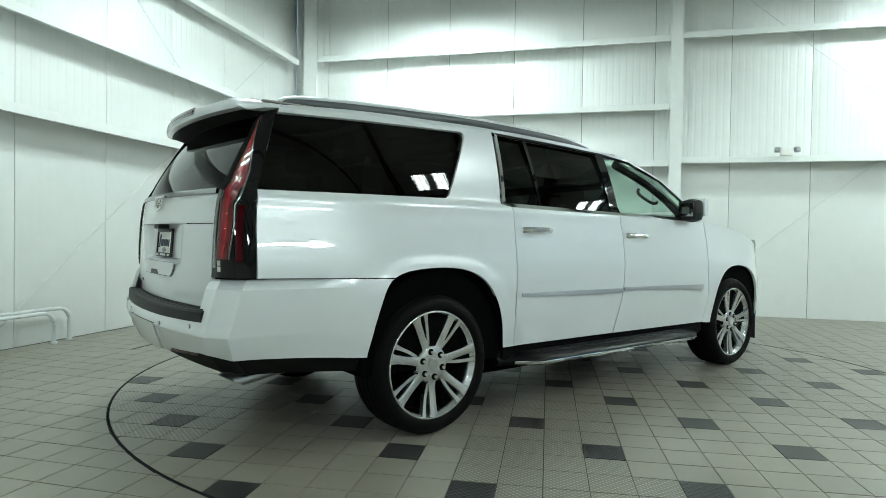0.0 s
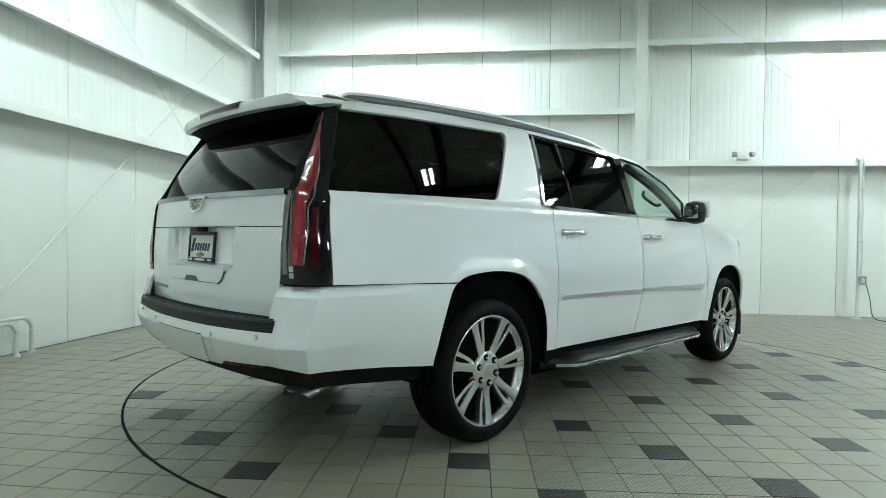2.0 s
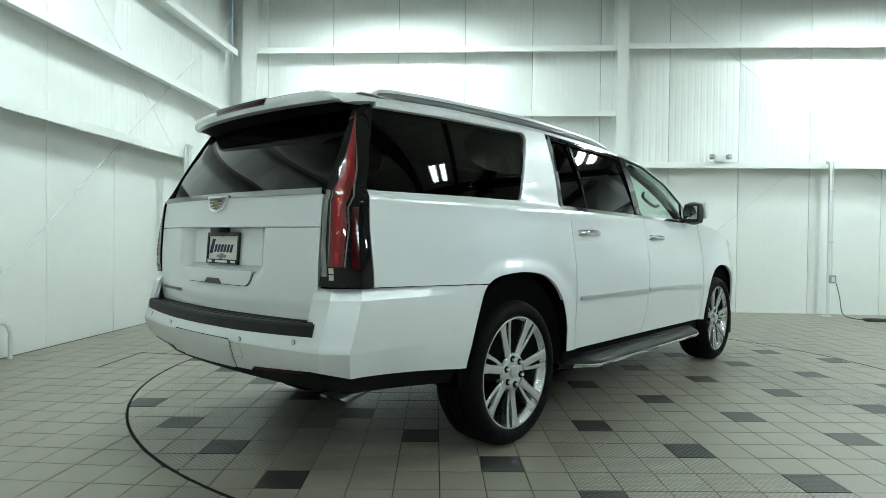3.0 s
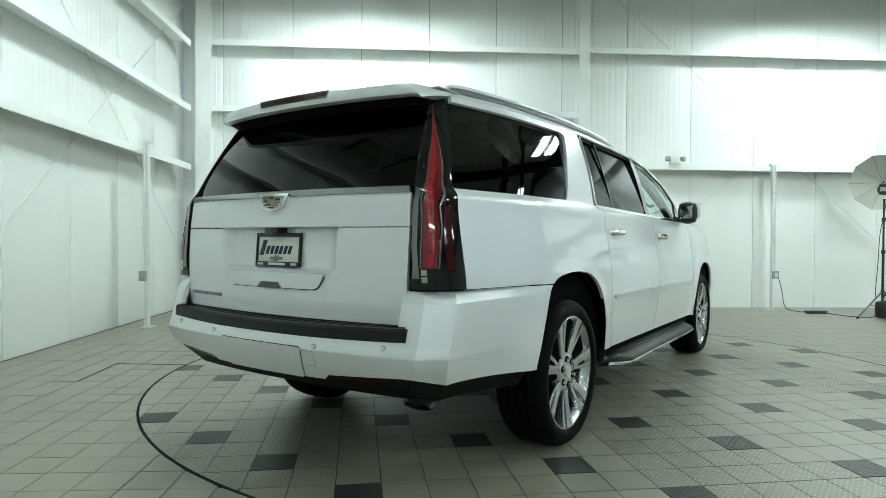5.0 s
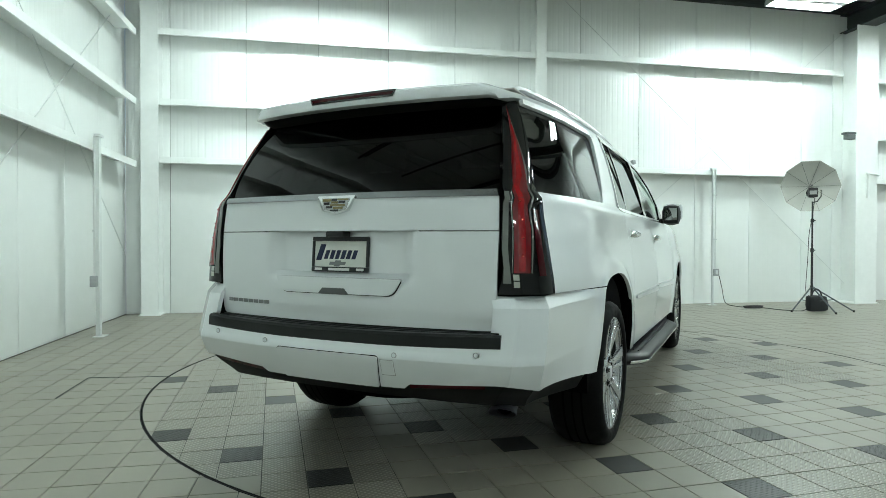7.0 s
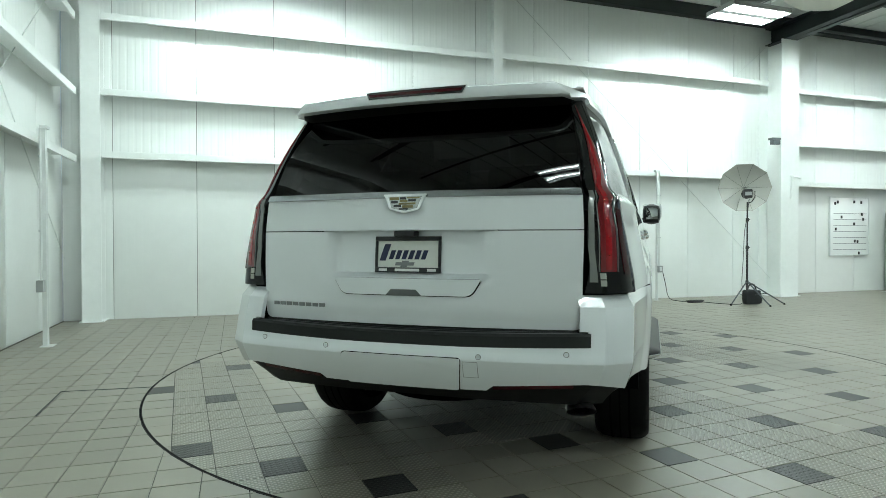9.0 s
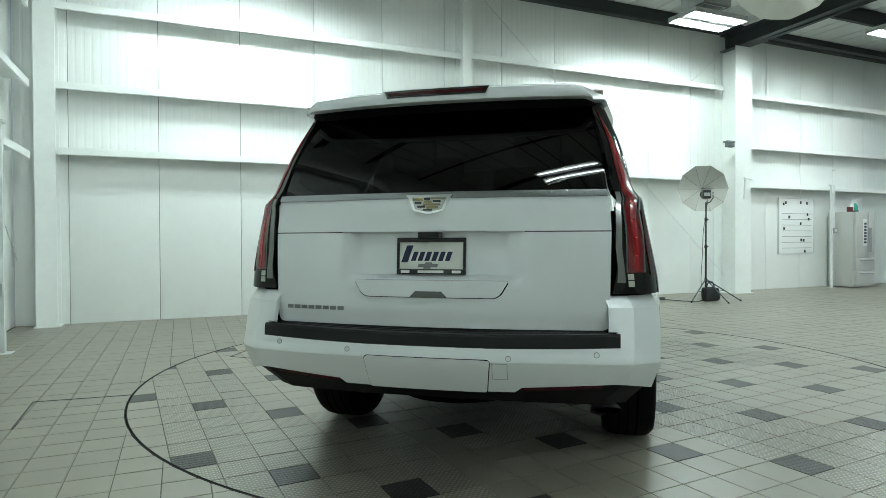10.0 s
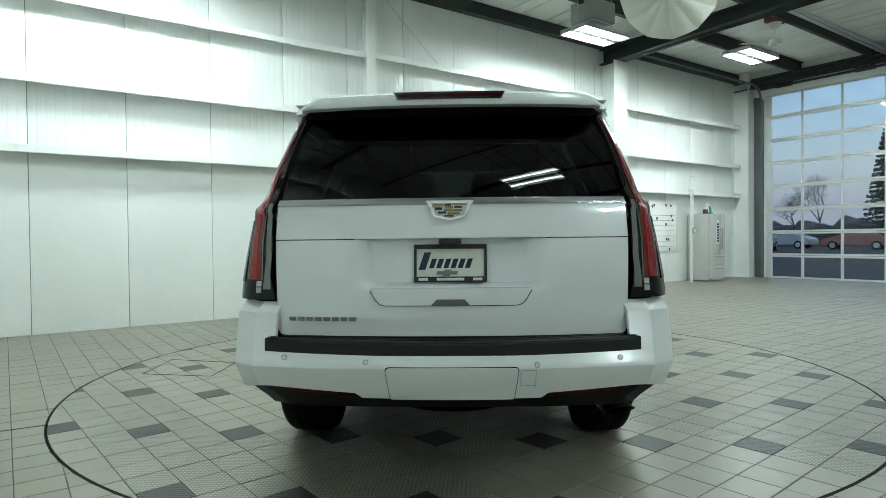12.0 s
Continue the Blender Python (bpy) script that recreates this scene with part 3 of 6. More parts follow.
REAR_ARCH = [(p.x, p.y) for p in smooth_path([Vector((x, z, 0)) for x, z in
             [(-0.415, 0.468), (-0.405, 0.52), (-0.36, 0.68), (-0.30, 0.825), (-0.215, 0.882), (-0.07, 0.904), (0.09, 0.906), (0.24, 0.885), (0.355, 0.825), (0.44, 0.72), (0.485, 0.60), (0.512, 0.428)]], 4)]
FRONT_ARCH = [(p.x, p.y) for p in smooth_path([Vector((x, z, 0)) for x, z in
              [(2.885, 0.405), (2.925, 0.58), (2.99, 0.73), (3.08, 0.82), (3.20, 0.866), (3.34, 0.874), (3.48, 0.856), (3.59, 0.80), (3.68, 0.69), (3.73, 0.55), (3.745, 0.40)]], 4)]
i_cut = next(i for i, p in enumerate(REAR_ARCH) if p[1] > 0.855)
ROOF_EDGE = table([-1.0, -0.80, 0.0, 0.6, 1.2, 1.6, 1.96, 2.3, 2.56, 2.80, 2.95], [1.67, 1.704, 1.742, 1.752, 1.742, 1.722, 1.688, 1.585, 1.452, 1.315, 1.25], -1.2, 3.2, 0.08)

# Side panels
quarter = [(-0.962, 0.872), (REAR_ARCH[i_cut][0] - 0.004, 0.860)] + REAR_ARCH[i_cut:] + [
    (0.592, 0.428), (0.600, 0.607), (0.615, 0.91), (0.637, 1.235), (0.632, 1.262), (0.560, 1.276), (0.592, 1.735), (-0.10, 1.722), (-0.785, 1.690), (-0.795, 1.664),
    (0.330, 1.702), (0.352, 1.690), (0.352, 1.665), (0.168, 1.310), (0.140, 1.291), (-0.935, 1.276), (-0.955, 1.10)]
both("quarter_panel", quarter, on_side(), PAINT, du=0.04, dv=0.014)
rear_door = both("rear_door", [(0.598, 0.428), (0.606, 0.607), (0.621, 0.91), (0.643, 1.235), (0.640, 1.262), (1.695, 1.248), (1.703, 1.235), (1.708, 1.10), (1.690, 0.90), (1.659, 0.70), (1.574, 0.425)],
                 on_side(), PAINT, du=0.06, dv=0.016)
front_door = both("front_door", [(1.581, 0.425), (1.666, 0.70), (1.697, 0.90), (1.715, 1.10), (1.710, 1.235), (1.704, 1.248), (2.845, 1.232), (2.852, 1.10), (2.838, 0.97), (2.815, 0.69), (2.757, 0.418)],
                  on_side(), PAINT, du=0.06, dv=0.016)
both("front_fender", [(2.763, 0.416), (2.822, 0.69), (2.845, 0.97), (2.859, 1.10), (2.852, 1.238), (3.10, 1.215), (3.40, 1.175), (3.64, 1.12), (3.76, 1.06), (3.845, 0.93), (3.885, 0.80), (3.885, 0.42), (3.75, 0.40)] + FRONT_ARCH[::-1][1:],
     on_side(), PAINT, du=0.06, dv=0.04)

# Windows, pillars and bright trim
both("quarter_window", rounded([(-0.932, 1.279), (0.145, 1.294), (0.352, 1.700), (-0.800, 1.661)], [0.01, 0.05, 0.05, 0.01]), glass_side, PRIVACY, depth=0)
both("rear_door_window", rounded([(0.588, 1.284), (1.650, 1.268), (1.600, 1.690), (0.622, 1.712)], [0.02, 0.0, 0.0, 0.03]), glass_side, PRIVACY, rear_door, depth=0)
both("front_door_window", rounded([(1.722, 1.268), (2.560, 1.262), (2.600, 1.395), (2.34, 1.540), (1.98, 1.655), (1.672, 1.688)], [0, 0.02, 0.05, 0.2, 0.2, 0.0]), glass_side, SIDE_GLASS, front_door, depth=0)
both("centre_pillar", [(1.640, 1.268), (1.735, 1.268), (1.680, 1.690), (1.590, 1.692)], on_side(0.001), GLOSS_BLACK, rear_door, depth=0.02)
both("window_bar", [(0.905, 1.281), (0.925, 1.281), (0.885, 1.708), (0.855, 1.708)], on_side(-0.002), GLOSS_BLACK, rear_door, depth=0.01)
both("belt_moulding", [(0.560, 1.277), (0.640, 1.263), (1.70, 1.250), (2.62, 1.236), (2.64, 1.252), (2.56, 1.262), (1.70, 1.270), (0.575, 1.288)], on_side(0.006), CHROME, du=0.1, dv=0.05, depth=0.02)
both("window_edge_moulding", [(0.576, 1.280), (0.598, 1.284), (0.629, 1.714), (0.606, 1.731)], on_side(0.006), CHROME, depth=0.02)
both("window_top_moulding", [(0.60, 1.716), (0.622, 1.712), (1.20, 1.703), (1.672, 1.687), (1.98, 1.654), (2.34, 1.539), (2.60, 1.394), (2.62, 1.400), (2.35, 1.550), (1.98, 1.668), (1.672, 1.700), (1.20, 1.716), (0.60, 1.730)], on_side(0.002), GLOSS_BLACK, depth=0.012)
both("sail_panel", [(2.54, 1.252), (2.76, 1.250), (2.73, 1.30), (2.592, 1.398)], on_side(0.004), GLOSS_BLACK, front_door, depth=0.02)
both("roof_side", [(0.598, 1.734), (1.20, 1.720), (1.672, 1.703), (1.98, 1.671), (2.35, 1.553), (2.62, 1.403), (2.735, 1.302), (2.80, 1.315), (2.56, 1.452), (2.3, 1.582), (1.96, 1.682), (1.60, 1.716), (1.2, 1.737), (0.6, 1.748)],
     on_side(0.0), PAINT, du=0.08, dv=0.05, depth=0.01)

# Roof, windscreen, bonnet and front
def roof_at(x, y):
    e = ROOF_EDGE(x)
    w = side_y(x, e)
    return Vector((x, y * w, e + 0.055 * (1 - abs(y) ** 2.4)))


part("roof", skin([(-0.79, -1), (1.93, -1), (1.98, 0), (1.93, 1), (-0.79, 1)], roof_at, du=0.09, dv=0.12, depth=0.02), PAINT, CAR)
part("windscreen", skin([(1.96, -0.97), (2.78, -0.97), (2.90, 0), (2.78, 0.97), (1.96, 0.97)], lambda x, y: roof_at(x, y) + Vector((0.05 * (1 - y * y), 0, -0.012)), du=0.08, dv=0.12, depth=0), SIDE_GLASS, CAR)


def bonnet_at(x, y):
    e = float(np.interp(x, [2.75, 2.86, 3.10, 3.40, 3.64, 3.76, 3.90], [1.262, 1.242, 1.219, 1.179, 1.124, 1.07, 0.99]))
    return Vector((x, y * side_y(x, e), e + 0.06 * (1 - y ** 4)))


part("bonnet", skin([(2.79, -1), (3.62, -1), (3.84, -0.6), (3.90, 0), (3.84, 0.6), (3.62, 1), (2.79, 1)], bonnet_at, du=0.08, dv=0.12, depth=0.02), PAINT, CAR)
for s in (-1, 1):
    bm = bmesh.new()
    box(bm, 3.62, 3.86, s * 0.80 - 0.07, s * 0.80 + 0.07, 0.92, 1.11, 0.05)
    part("headlamp", bm, HEAD_LENS, CAR, "clear headlamp")
bm = bmesh.new()
box(bm, 3.55, 4.02, -0.78, 0.78, 0.30, 1.03, 0.09)
part("front_bumper", bm, PAINT, CAR)
bm = bmesh.new()
box(bm, 4.0, 4.05, -0.5, 0.5, 0.55, 1.0, 0.02)
part("grille", bm, CHROME, CAR)

# Rear: liftgate, window, lamps and bumper
gate = part("liftgate", skin(rounded([(-0.710, 0.728), (0.710, 0.728), (0.718, 1.1145), (-0.718, 1.1145)], [0.03, 0.03, 0, 0]), gate_surface, du=0.03, dv=0.02, depth=0.02), PAINT, CAR)
part("liftgate_upper", skin([(-0.718, 1.1185), (0.718, 1.1185), (0.711, 1.253), (-0.711, 1.253)], gate_surface, du=0.05, dv=0.03, depth=0.02), PAINT, gate)
part("liftgate_moulding", skin([(-0.711, 1.255), (0.711, 1.255), (0.704, 1.280), (-0.704, 1.280)], lambda y, z: gate_surface(y, z, 0.008), du=0.06, dv=0.02, depth=0.02), GATE_SATIN, gate)
part("rear_window", skin([(-0.703, 1.279), (0.703, 1.279), (0.678, 1.46), (0.626, 1.676), (-0.626, 1.676), (-0.678, 1.46)], pane_surface, du=0.08, dv=0.05, depth=0), PRIVACY, gate)
bm = skin(rounded([(-0.325, 0.920), (-0.285, 0.852), (0.285, 0.852), (0.325, 0.920)], [0.01, 0.03, 0.03, 0.01]), lambda y, z: gate_surface(y, z, 0.010 + recess(y, z)), du=0.05, dv=0.02, depth=0.05)
part("grab_handle", bm, PAINT, gate)
part("handle_seam", skin(rounded([(-0.3265, 0.913), (-0.288, 0.8485), (0.288, 0.8485), (0.3265, 0.913)], [0.01, 0.03, 0.03, 0.01]), lambda y, z: gate_surface(y, z, 0.003 + recess(y, z)), du=0.05, dv=0.02, depth=0.0), GAP, gate)
# Raised grey patch; the pocket's shade is only its colour
part("grab_pocket", skin([(-0.080, 0.850), (0.080, 0.850), (0.055, 0.876), (-0.055, 0.876)], lambda y, z: gate_surface(y, z, 0.0125 + recess(y, z)), du=0.05, dv=0.02, depth=0.01), POCKET, gate)

# Licence plate with unreadable print as plain bars
plate_tilt = pose(-1.125, 0, 1.017, 0, 4, 0)
def plate_box(bm, y0, y1, z0, z1, x0, x1, bevel=0.001, slant=0.0):
    lean = Matrix(((1, 0, 0, 0), (0, 1, -slant, 0), (0, 0, 1, 0), (0, 0, 0, 1)))
    box(bm, x0, x1, y0, y1, z0, z1, bevel, plate_tilt @ lean)
bm = bmesh.new()
plate_box(bm, -0.140, 0.140, -0.068, 0.068, -0.004, 0.0)
plate = part("licence_plate", bm, PLATE_WHITE, gate, "white plate with dark printed bars")
bm = bmesh.new()
plate_box(bm, -0.147, 0.147, 0.058, 0.076, -0.012, 0.002, 0.003)
plate_box(bm, -0.147, 0.147, -0.076, -0.054, -0.012, 0.002, 0.003)
plate_box(bm, -0.147, -0.136, -0.054, 0.058, -0.012, 0.002, 0.003)
plate_box(bm, 0.136, 0.147, -0.054, 0.058, -0.012, 0.002, 0.003)
part("plate_frame", bm, BLACK_PLASTIC, plate, "black plate frame")
for y0, y1, z0, z1 in [(0.092, 0.120, -0.026, 0.044)] + [(0.060 - 0.029 * i, 0.080 - 0.029 * i, -0.020, 0.018) for i in range(6)]:
    bm = bmesh.new()
    plate_box(bm, y0, y1, z0, z1, -0.0055, -0.0035, 0.0005, 0.35)
    part("print_bar", bm, INK, plate)
for y0, y1, z0, z1 in ((-0.042, 0.042, -0.046, -0.032), (-0.015, 0.015, -0.052, -0.026)):
    bm = bmesh.new()
    plate_box(bm, y0, y1, z0, z1, -0.0055 - (0.0006 if y1 < 0.03 else 0), -0.0035, 0.0005, 0.35)
    part("print_mark", bm, BADGE, plate)
for y0, y1 in ((-0.055, 0.055), (-0.128, -0.090), (0.090, 0.128)):
    bm = bmesh.new()
    plate_box(bm, y0, y1, -0.070, -0.059, -0.0135, -0.0118)
    part("print_bar", bm, PLATE_WHITE, plate)
bm = bmesh.new()
box(bm, -1.175, -1.11, -0.045, 0.045, 1.092, 1.117, 0.006)
part("camera_housing", bm, BLACK_PLASTIC, gate)

# Crest: a plain shield with bars of colour
SHIELD = [(-0.100, 0.034), (0.100, 0.034), (0.086, 0.020), (0.066, -0.030), (0.0, -0.046), (-0.066, -0.030), (-0.086, 0.020)]
INNER = [(-0.074, 0.024), (0.074, 0.024), (0.056, -0.024), (0.0, -0.037), (-0.056, -0.024)]
bm = skin(rounded([(y, 1.234 + z) for y, z in SHIELD], 0.008, 2), lambda y, z: gate_surface(y, z, 0.016), du=0.05, dv=0.05, depth=0.02)
crest = part("crest", bm, CHROME, gate, "chrome shield crest with coloured bars")
part("crest_field", skin([(y, 1.234 + z) for y, z in INNER], lambda y, z: gate_surface(y, z, 0.0175), du=0.05, dv=0.05, depth=0.002), BADGE_SILVER, crest)
for y0, y1, z0, z1, m in ((0.024, 0.066, 0.010, 0.021, GOLD), (-0.006, 0.020, 0.012, 0.021, GLOSS_BLACK), (-0.066, -0.010, 0.015, 0.021, GOLD), (-0.050, -0.018, 0.003, 0.012, GLOSS_BLACK), (-0.014, 0.020, 0.001, 0.010, GOLD), (0.030, 0.058, -0.004, 0.006, GLOSS_BLACK), (-0.050, 0.024, -0.010, -0.002, GOLD), (0.014, 0.046, -0.019, -0.010, GLOSS_BLACK), (-0.040, 0.008, -0.023, -0.013, GOLD), (-0.016, 0.022, -0.031, -0.025, GLOSS_BLACK)):
    bm = skin([(y0, 1.234 + z0), (y1, 1.234 + z0), (y1, 1.234 + z1), (y0, 1.234 + z1)], lambda y, z: gate_surface(y, z, 0.019), depth=0.003)
    part("crest_bar", bm, m, crest)
for i in range(8):
    y = 0.660 - 0.036 * i
    bm = skin([(y, 0.788), (y - 0.028, 0.788), (y - 0.028, 0.804), (y, 0.804)], lambda y, z: gate_surface(y, z, 0.004), depth=0.004)
    part("badge_bar", bm, BADGE, gate)

# Spoiler with the high brake lamp
def spoiler_section(y):
    """The spoiler's outline at y, from the roof back to the lip and underneath."""
    a = abs(y) / 0.645
    bow = 0.090 * a ** 2.2 + 0.020 * step01(0.92, 1.0, a)
    drop = 0.046 * step01(0.90, 1.02, a) - 0.004 * a ** 2
    lip = -1.058 + bow
    yf = y * 0.702 / 0.645
    roof_z = ROOF_EDGE(-0.79) + 0.055 * (1 - abs(yf / 0.702) ** 2.4)
    front = Vector((-0.784, yf, roof_z))
    top = Vector((lip + 0.020, y, 1.726 - drop))
    out = [front]
    for t in (0.25, 0.5, 0.75):
        p = front.lerp(top, t)
        p.z += 0.010 * math.sin(math.pi * t)
        out.append(p)
    up = 0.040 * step01(0.90, 1.0, a)
    return out + [top, Vector((lip + 0.004, y, 1.716 - drop)), Vector((lip, y, 1.690 - drop + 0.7 * up)), Vector((lip + 0.008, y, 1.672 - drop + up)), Vector((lip + 0.03, y, 1.668 - drop + up)), Vector((-0.86, yf * 0.985, 1.655 - 0.4 * drop + up)), Vector((-0.784, yf, 1.668 + 0.5 * up))]


bm = bmesh.new()
ys = [-0.645 + 1.290 * i / 40 for i in range(41)]
loops = [[bm.verts.new(p) for p in spoiler_section(y)] for y in ys]
for a, b in zip(loops, loops[1:]):
    for k in range(len(a)):
        bm.faces.new((a[k], a[(k + 1) % len(a)], b[(k + 1) % len(a)], b[k]))
bm.faces.new(loops[0])
bm.faces.new(loops[-1][::-1])
spoiler = part("spoiler", bm, PAINT, gate, angle=40)


def lip_at(u, y, off):
    """u 0..1 down the lip."""
    q = spoiler_section(y)
    p = q[5].lerp(q[6], u)
    return p + Vector((-off, 0, 0))


part("lamp_surround", skin(rounded([(-0.40, -0.234), (1.0, -0.218), (1.0, 0.218), (-0.40, 0.234)], 0.01, 2), lambda u, y: lip_at(u, y, 0.0025), du=0.6, dv=0.05, depth=0.006), SATIN, spoiler)
part("lamp_bed", skin(rounded([(-0.28, -0.229), (0.90, -0.214), (0.90, 0.214), (-0.28, 0.229)], 0.01, 2), lambda u, y: lip_at(u, y, 0.0045), du=0.6, dv=0.05, depth=0.003), GLOSS_BLACK, spoiler)
part("high_brake_lamp", skin([(0.05, -0.216), (0.55, -0.208), (0.55, 0.208), (0.05, 0.216)], lambda u, y: lip_at(u, y, 0.006), du=0.6, dv=0.05, depth=0.004), RED_DARK, spoiler, "dark red high brake lamp")
bm = bmesh.new()
rows_u = []
for y in ys[1:-1]:
    q = spoiler_section(y)
    rows_u.append([bm.verts.new(p + Vector((0, 0, -0.003))) for p in (q[8] + Vector((0.006, 0, 0)), q[9], q[10])])
for a, b in zip(rows_u, rows_u[1:]):
    for k in range(2):
        bm.faces.new((a[k], b[k], b[k + 1], a[k + 1]))
part("spoiler_underside", bm, BLACK_LOW, spoiler)

# Tail lamps
def lamp_bulge(t, z):
    """The lower lens stands out as a box below the belt line."""
    return 0.003 * step01(1.30, 1.235, z) * step01(0.0, 0.25, t) * step01(2.0, 1.2, t)


lamp_poly = [(lamp_y(0.717, 0.872), 0.872), (lamp_y(0.724, 1.10), 1.10), (lamp_y(0.720, 1.28), 1.28), (lamp_y(0.684, 1.46), 1.46), (lamp_y(0.628, 1.672), 1.672), (lamp_x(-0.792, 1.684), 1.684), (lamp_x(-0.872, 1.46), 1.46), (lamp_x(-0.930, 1.28), 1.28), (lamp_x(-0.958, 1.10), 1.10), (lamp_x(-0.966, 0.874), 0.874)]
tails = both("tail_lamp", lamp_poly, lambda t, z: lamp_at(t, z, 0.004 + lamp_bulge(t, z)), SMOKE_LENS, None, "tall smoked tail lamp with red and clear strips", du=0.09, dv=0.03, depth=0.03)


def lamp_strip(name, a, b, z0, z1, material, off=0.007, lines=False):
    """A strip between two shares a..b of the lamp's width from z0 to z1; lines: a and b give the distance from the car's middle."""
    zs = [z0 + (z1 - z0) * i / 8 for i in range(9)]
    def at(f, z):
        if lines:
            return lamp_y(f, z)
        inner = lamp_y(float(np.interp(z, [0.872, 1.10, 1.28, 1.46, 1.665], [0.717, 0.724, 0.720, 0.684, 0.628])), z)
        outer = lamp_x(float(np.interp(z, [0.874, 1.10, 1.28, 1.46, 1.662], [-0.966, -0.958, -0.930, -0.872, -0.800])), z)
        return inner + (outer - inner) * f
    poly = [(at(a(z) if callable(a) else a, z), z) for z in zs] + [(at(b(z) if callable(b) else b, z), z) for z in zs[::-1]]
    both(name, poly, lambda t, z: lamp_at(t, z, off + lamp_bulge(t, z)), material, tails, du=0.09, dv=0.03, depth=0.004)


lamp_strip("clear_strip", 0.02, 0.125, 0.915, 1.27, CLEAR_LENS)
LINE_Z = [0.955, 1.10, 1.28, 1.46, 1.655]
def lamp_line(share):
    """A line up the lamp, at a share between the red blade's two edges."""
    return lambda z: float(np.interp(z, LINE_Z, [0.774, 0.772, 0.752, 0.702, 0.634])) * (1 - share) + float(np.interp(z, LINE_Z, [0.830, 0.826, 0.794, 0.738, 0.650])) * share


def taper(share):
    """The blade draws in towards its outer edge as it climbs to a point."""
    return lambda z: lamp_line(share + (0.80 - share) * step01(1.30, 1.70, z))(z)


lamp_strip("red_blade", taper(0.0), taper(1.0), 0.955, 1.650, RED_LENS, lines=True)
lamp_strip("red_core", taper(0.30), taper(0.70), 0.962, 1.56, RED_CORE, 0.0085, True)
lamp_strip("light_guide", taper(1.05), taper(1.13), 0.955, 1.600, CLEAR_LENS, lines=True)
lamp_strip("light_guide", taper(-0.13), taper(-0.05), 0.955, 1.27, CLEAR_LENS, lines=True)
for tail, sg in zip(tails, (-1, 1)):
    for z in (1.02, 1.09, 1.16, 1.23):
        t = lamp_y(lamp_line(0.55)(z), z)
        p = lamp_at(t, z, 0.0070 + lamp_bulge(t, z))
        bm = bmesh.new()
        bmesh.ops.create_uvsphere(bm, u_segments=10, v_segments=6, radius=0.0048, matrix=Matrix.Translation((p.x, -sg * p.y if sg > 0 else p.y, p.z)))
        part("reflector_dome", bm, RED_DOME, tail)
lamp_strip("reverse_lamp", 0.165, 0.265, 0.900, 0.923, REVERSE_LENS)
lamp_strip("reverse_lamp", 0.165, 0.265, 0.927, 0.950, REVERSE_LENS)
lamp_strip("side_reflector", 0.62, 0.76, 0.945, 1.20, RED_DARK)

# Bumper
arch_low = [p for p in REAR_ARCH if p[1] <= 0.86 and p[0] < -0.2]
bumper_poly = [(bump_x(x - 0.003, z), z) for x, z in arch_low[::-1]] + [(bump_x(-0.70, 0.490), 0.490), (bump_x(-1.0, 0.505), 0.505), (bump_y(0.76, 0.530), 0.530), (bump_y(0.40, 0.509), 0.509), (bump_y(0.372, 0.488), 0.488), (3.0, 0.484),
               (3.0, 0.664), (bump_y(0.40, 0.665), 0.665), (bump_y(0.754, 0.672), 0.672), (bump_y(0.754, 0.730), 0.730), (bump_y(0.722, 0.730), 0.730), (bump_y(0.721, 0.80), 0.80), (bump_y(0.721, 0.864), 0.864), (bump_x(-1.0, 0.866), 0.866), (bump_x(-0.6, 0.862), 0.862), (bump_x(REAR_ARCH[i_cut][0] - 0.008, 0.854), 0.854)]
bumper = part("rear_bumper", bmesh.new(), PAINT, CAR)
both("bumper_skin", bumper_poly, bump_at, PAINT, [bumper, bumper], angle=14, du=0.07, dv=0.0125, depth=0.02, cuts=((0, 1.0), (0, 2.0), (1, 0.82), (1, 0.612)))
def pad_at(t, y):
    edge = BUMP(0.70) + 0.064 * (y / 0.7) ** 2 + 0.014
    up = 0.012 * (y / 0.75) ** 2
    return [Vector((-1.13, y, 0.722)), Vector((edge + 0.004, y, 0.712 + up)), Vector((edge - 0.006, y, 0.703 + up)), Vector((edge - 0.008, y, 0.660 + up)), Vector((edge + 0.03, y, 0.654 + up))][int(round(t))]
pad_bm = skin([(0, -0.750), (4, -0.750), (4, 0.750), (0, 0.750)], pad_at, du=1.0, dv=0.05, depth=0.0)
for s in (-1, 1):
    pad_bm.faces.new([pad_bm.verts.new(pad_at(t, s * 0.750)) for t in range(5)] + [pad_bm.verts.new((-1.13, s * 0.750, 0.66))])
part("step_pad", pad_bm, TRIM_BLACK, bumper, "black ribbed step pad")
for i in range(3):
    bm = bmesh.new()
    pipe(bm, [(BUMP(0.70) + 0.064 * (y / 0.7) ** 2 + 0.045 + 0.022 * i, y, 0.715 + 0.003 * i + 0.008 * (y / 0.75) ** 2) for y in np.linspace(-0.70, 0.70, 13)], 0.0035, 6)
    part("pad_rib", bm, TRIM_BLACK, bumper)
def bumper_plain(y, z, off=0.0):
    return Vector((BUMP(z) + 0.064 * (y / 0.7) ** 2 + 0.016 + 0.036 * min(1, max(0, (0.612 - z) / 0.17)) - off, y, z))
part("hitch_cover", skin(rounded([(-0.245, 0.484), (0.240, 0.484), (0.255, 0.618), (-0.262, 0.618)], [0.01, 0.01, 0.02, 0.02]), lambda y, z: bumper_plain(y, z, 0.006), du=0.06, dv=0.03, depth=0.02), PAINT, bumper)
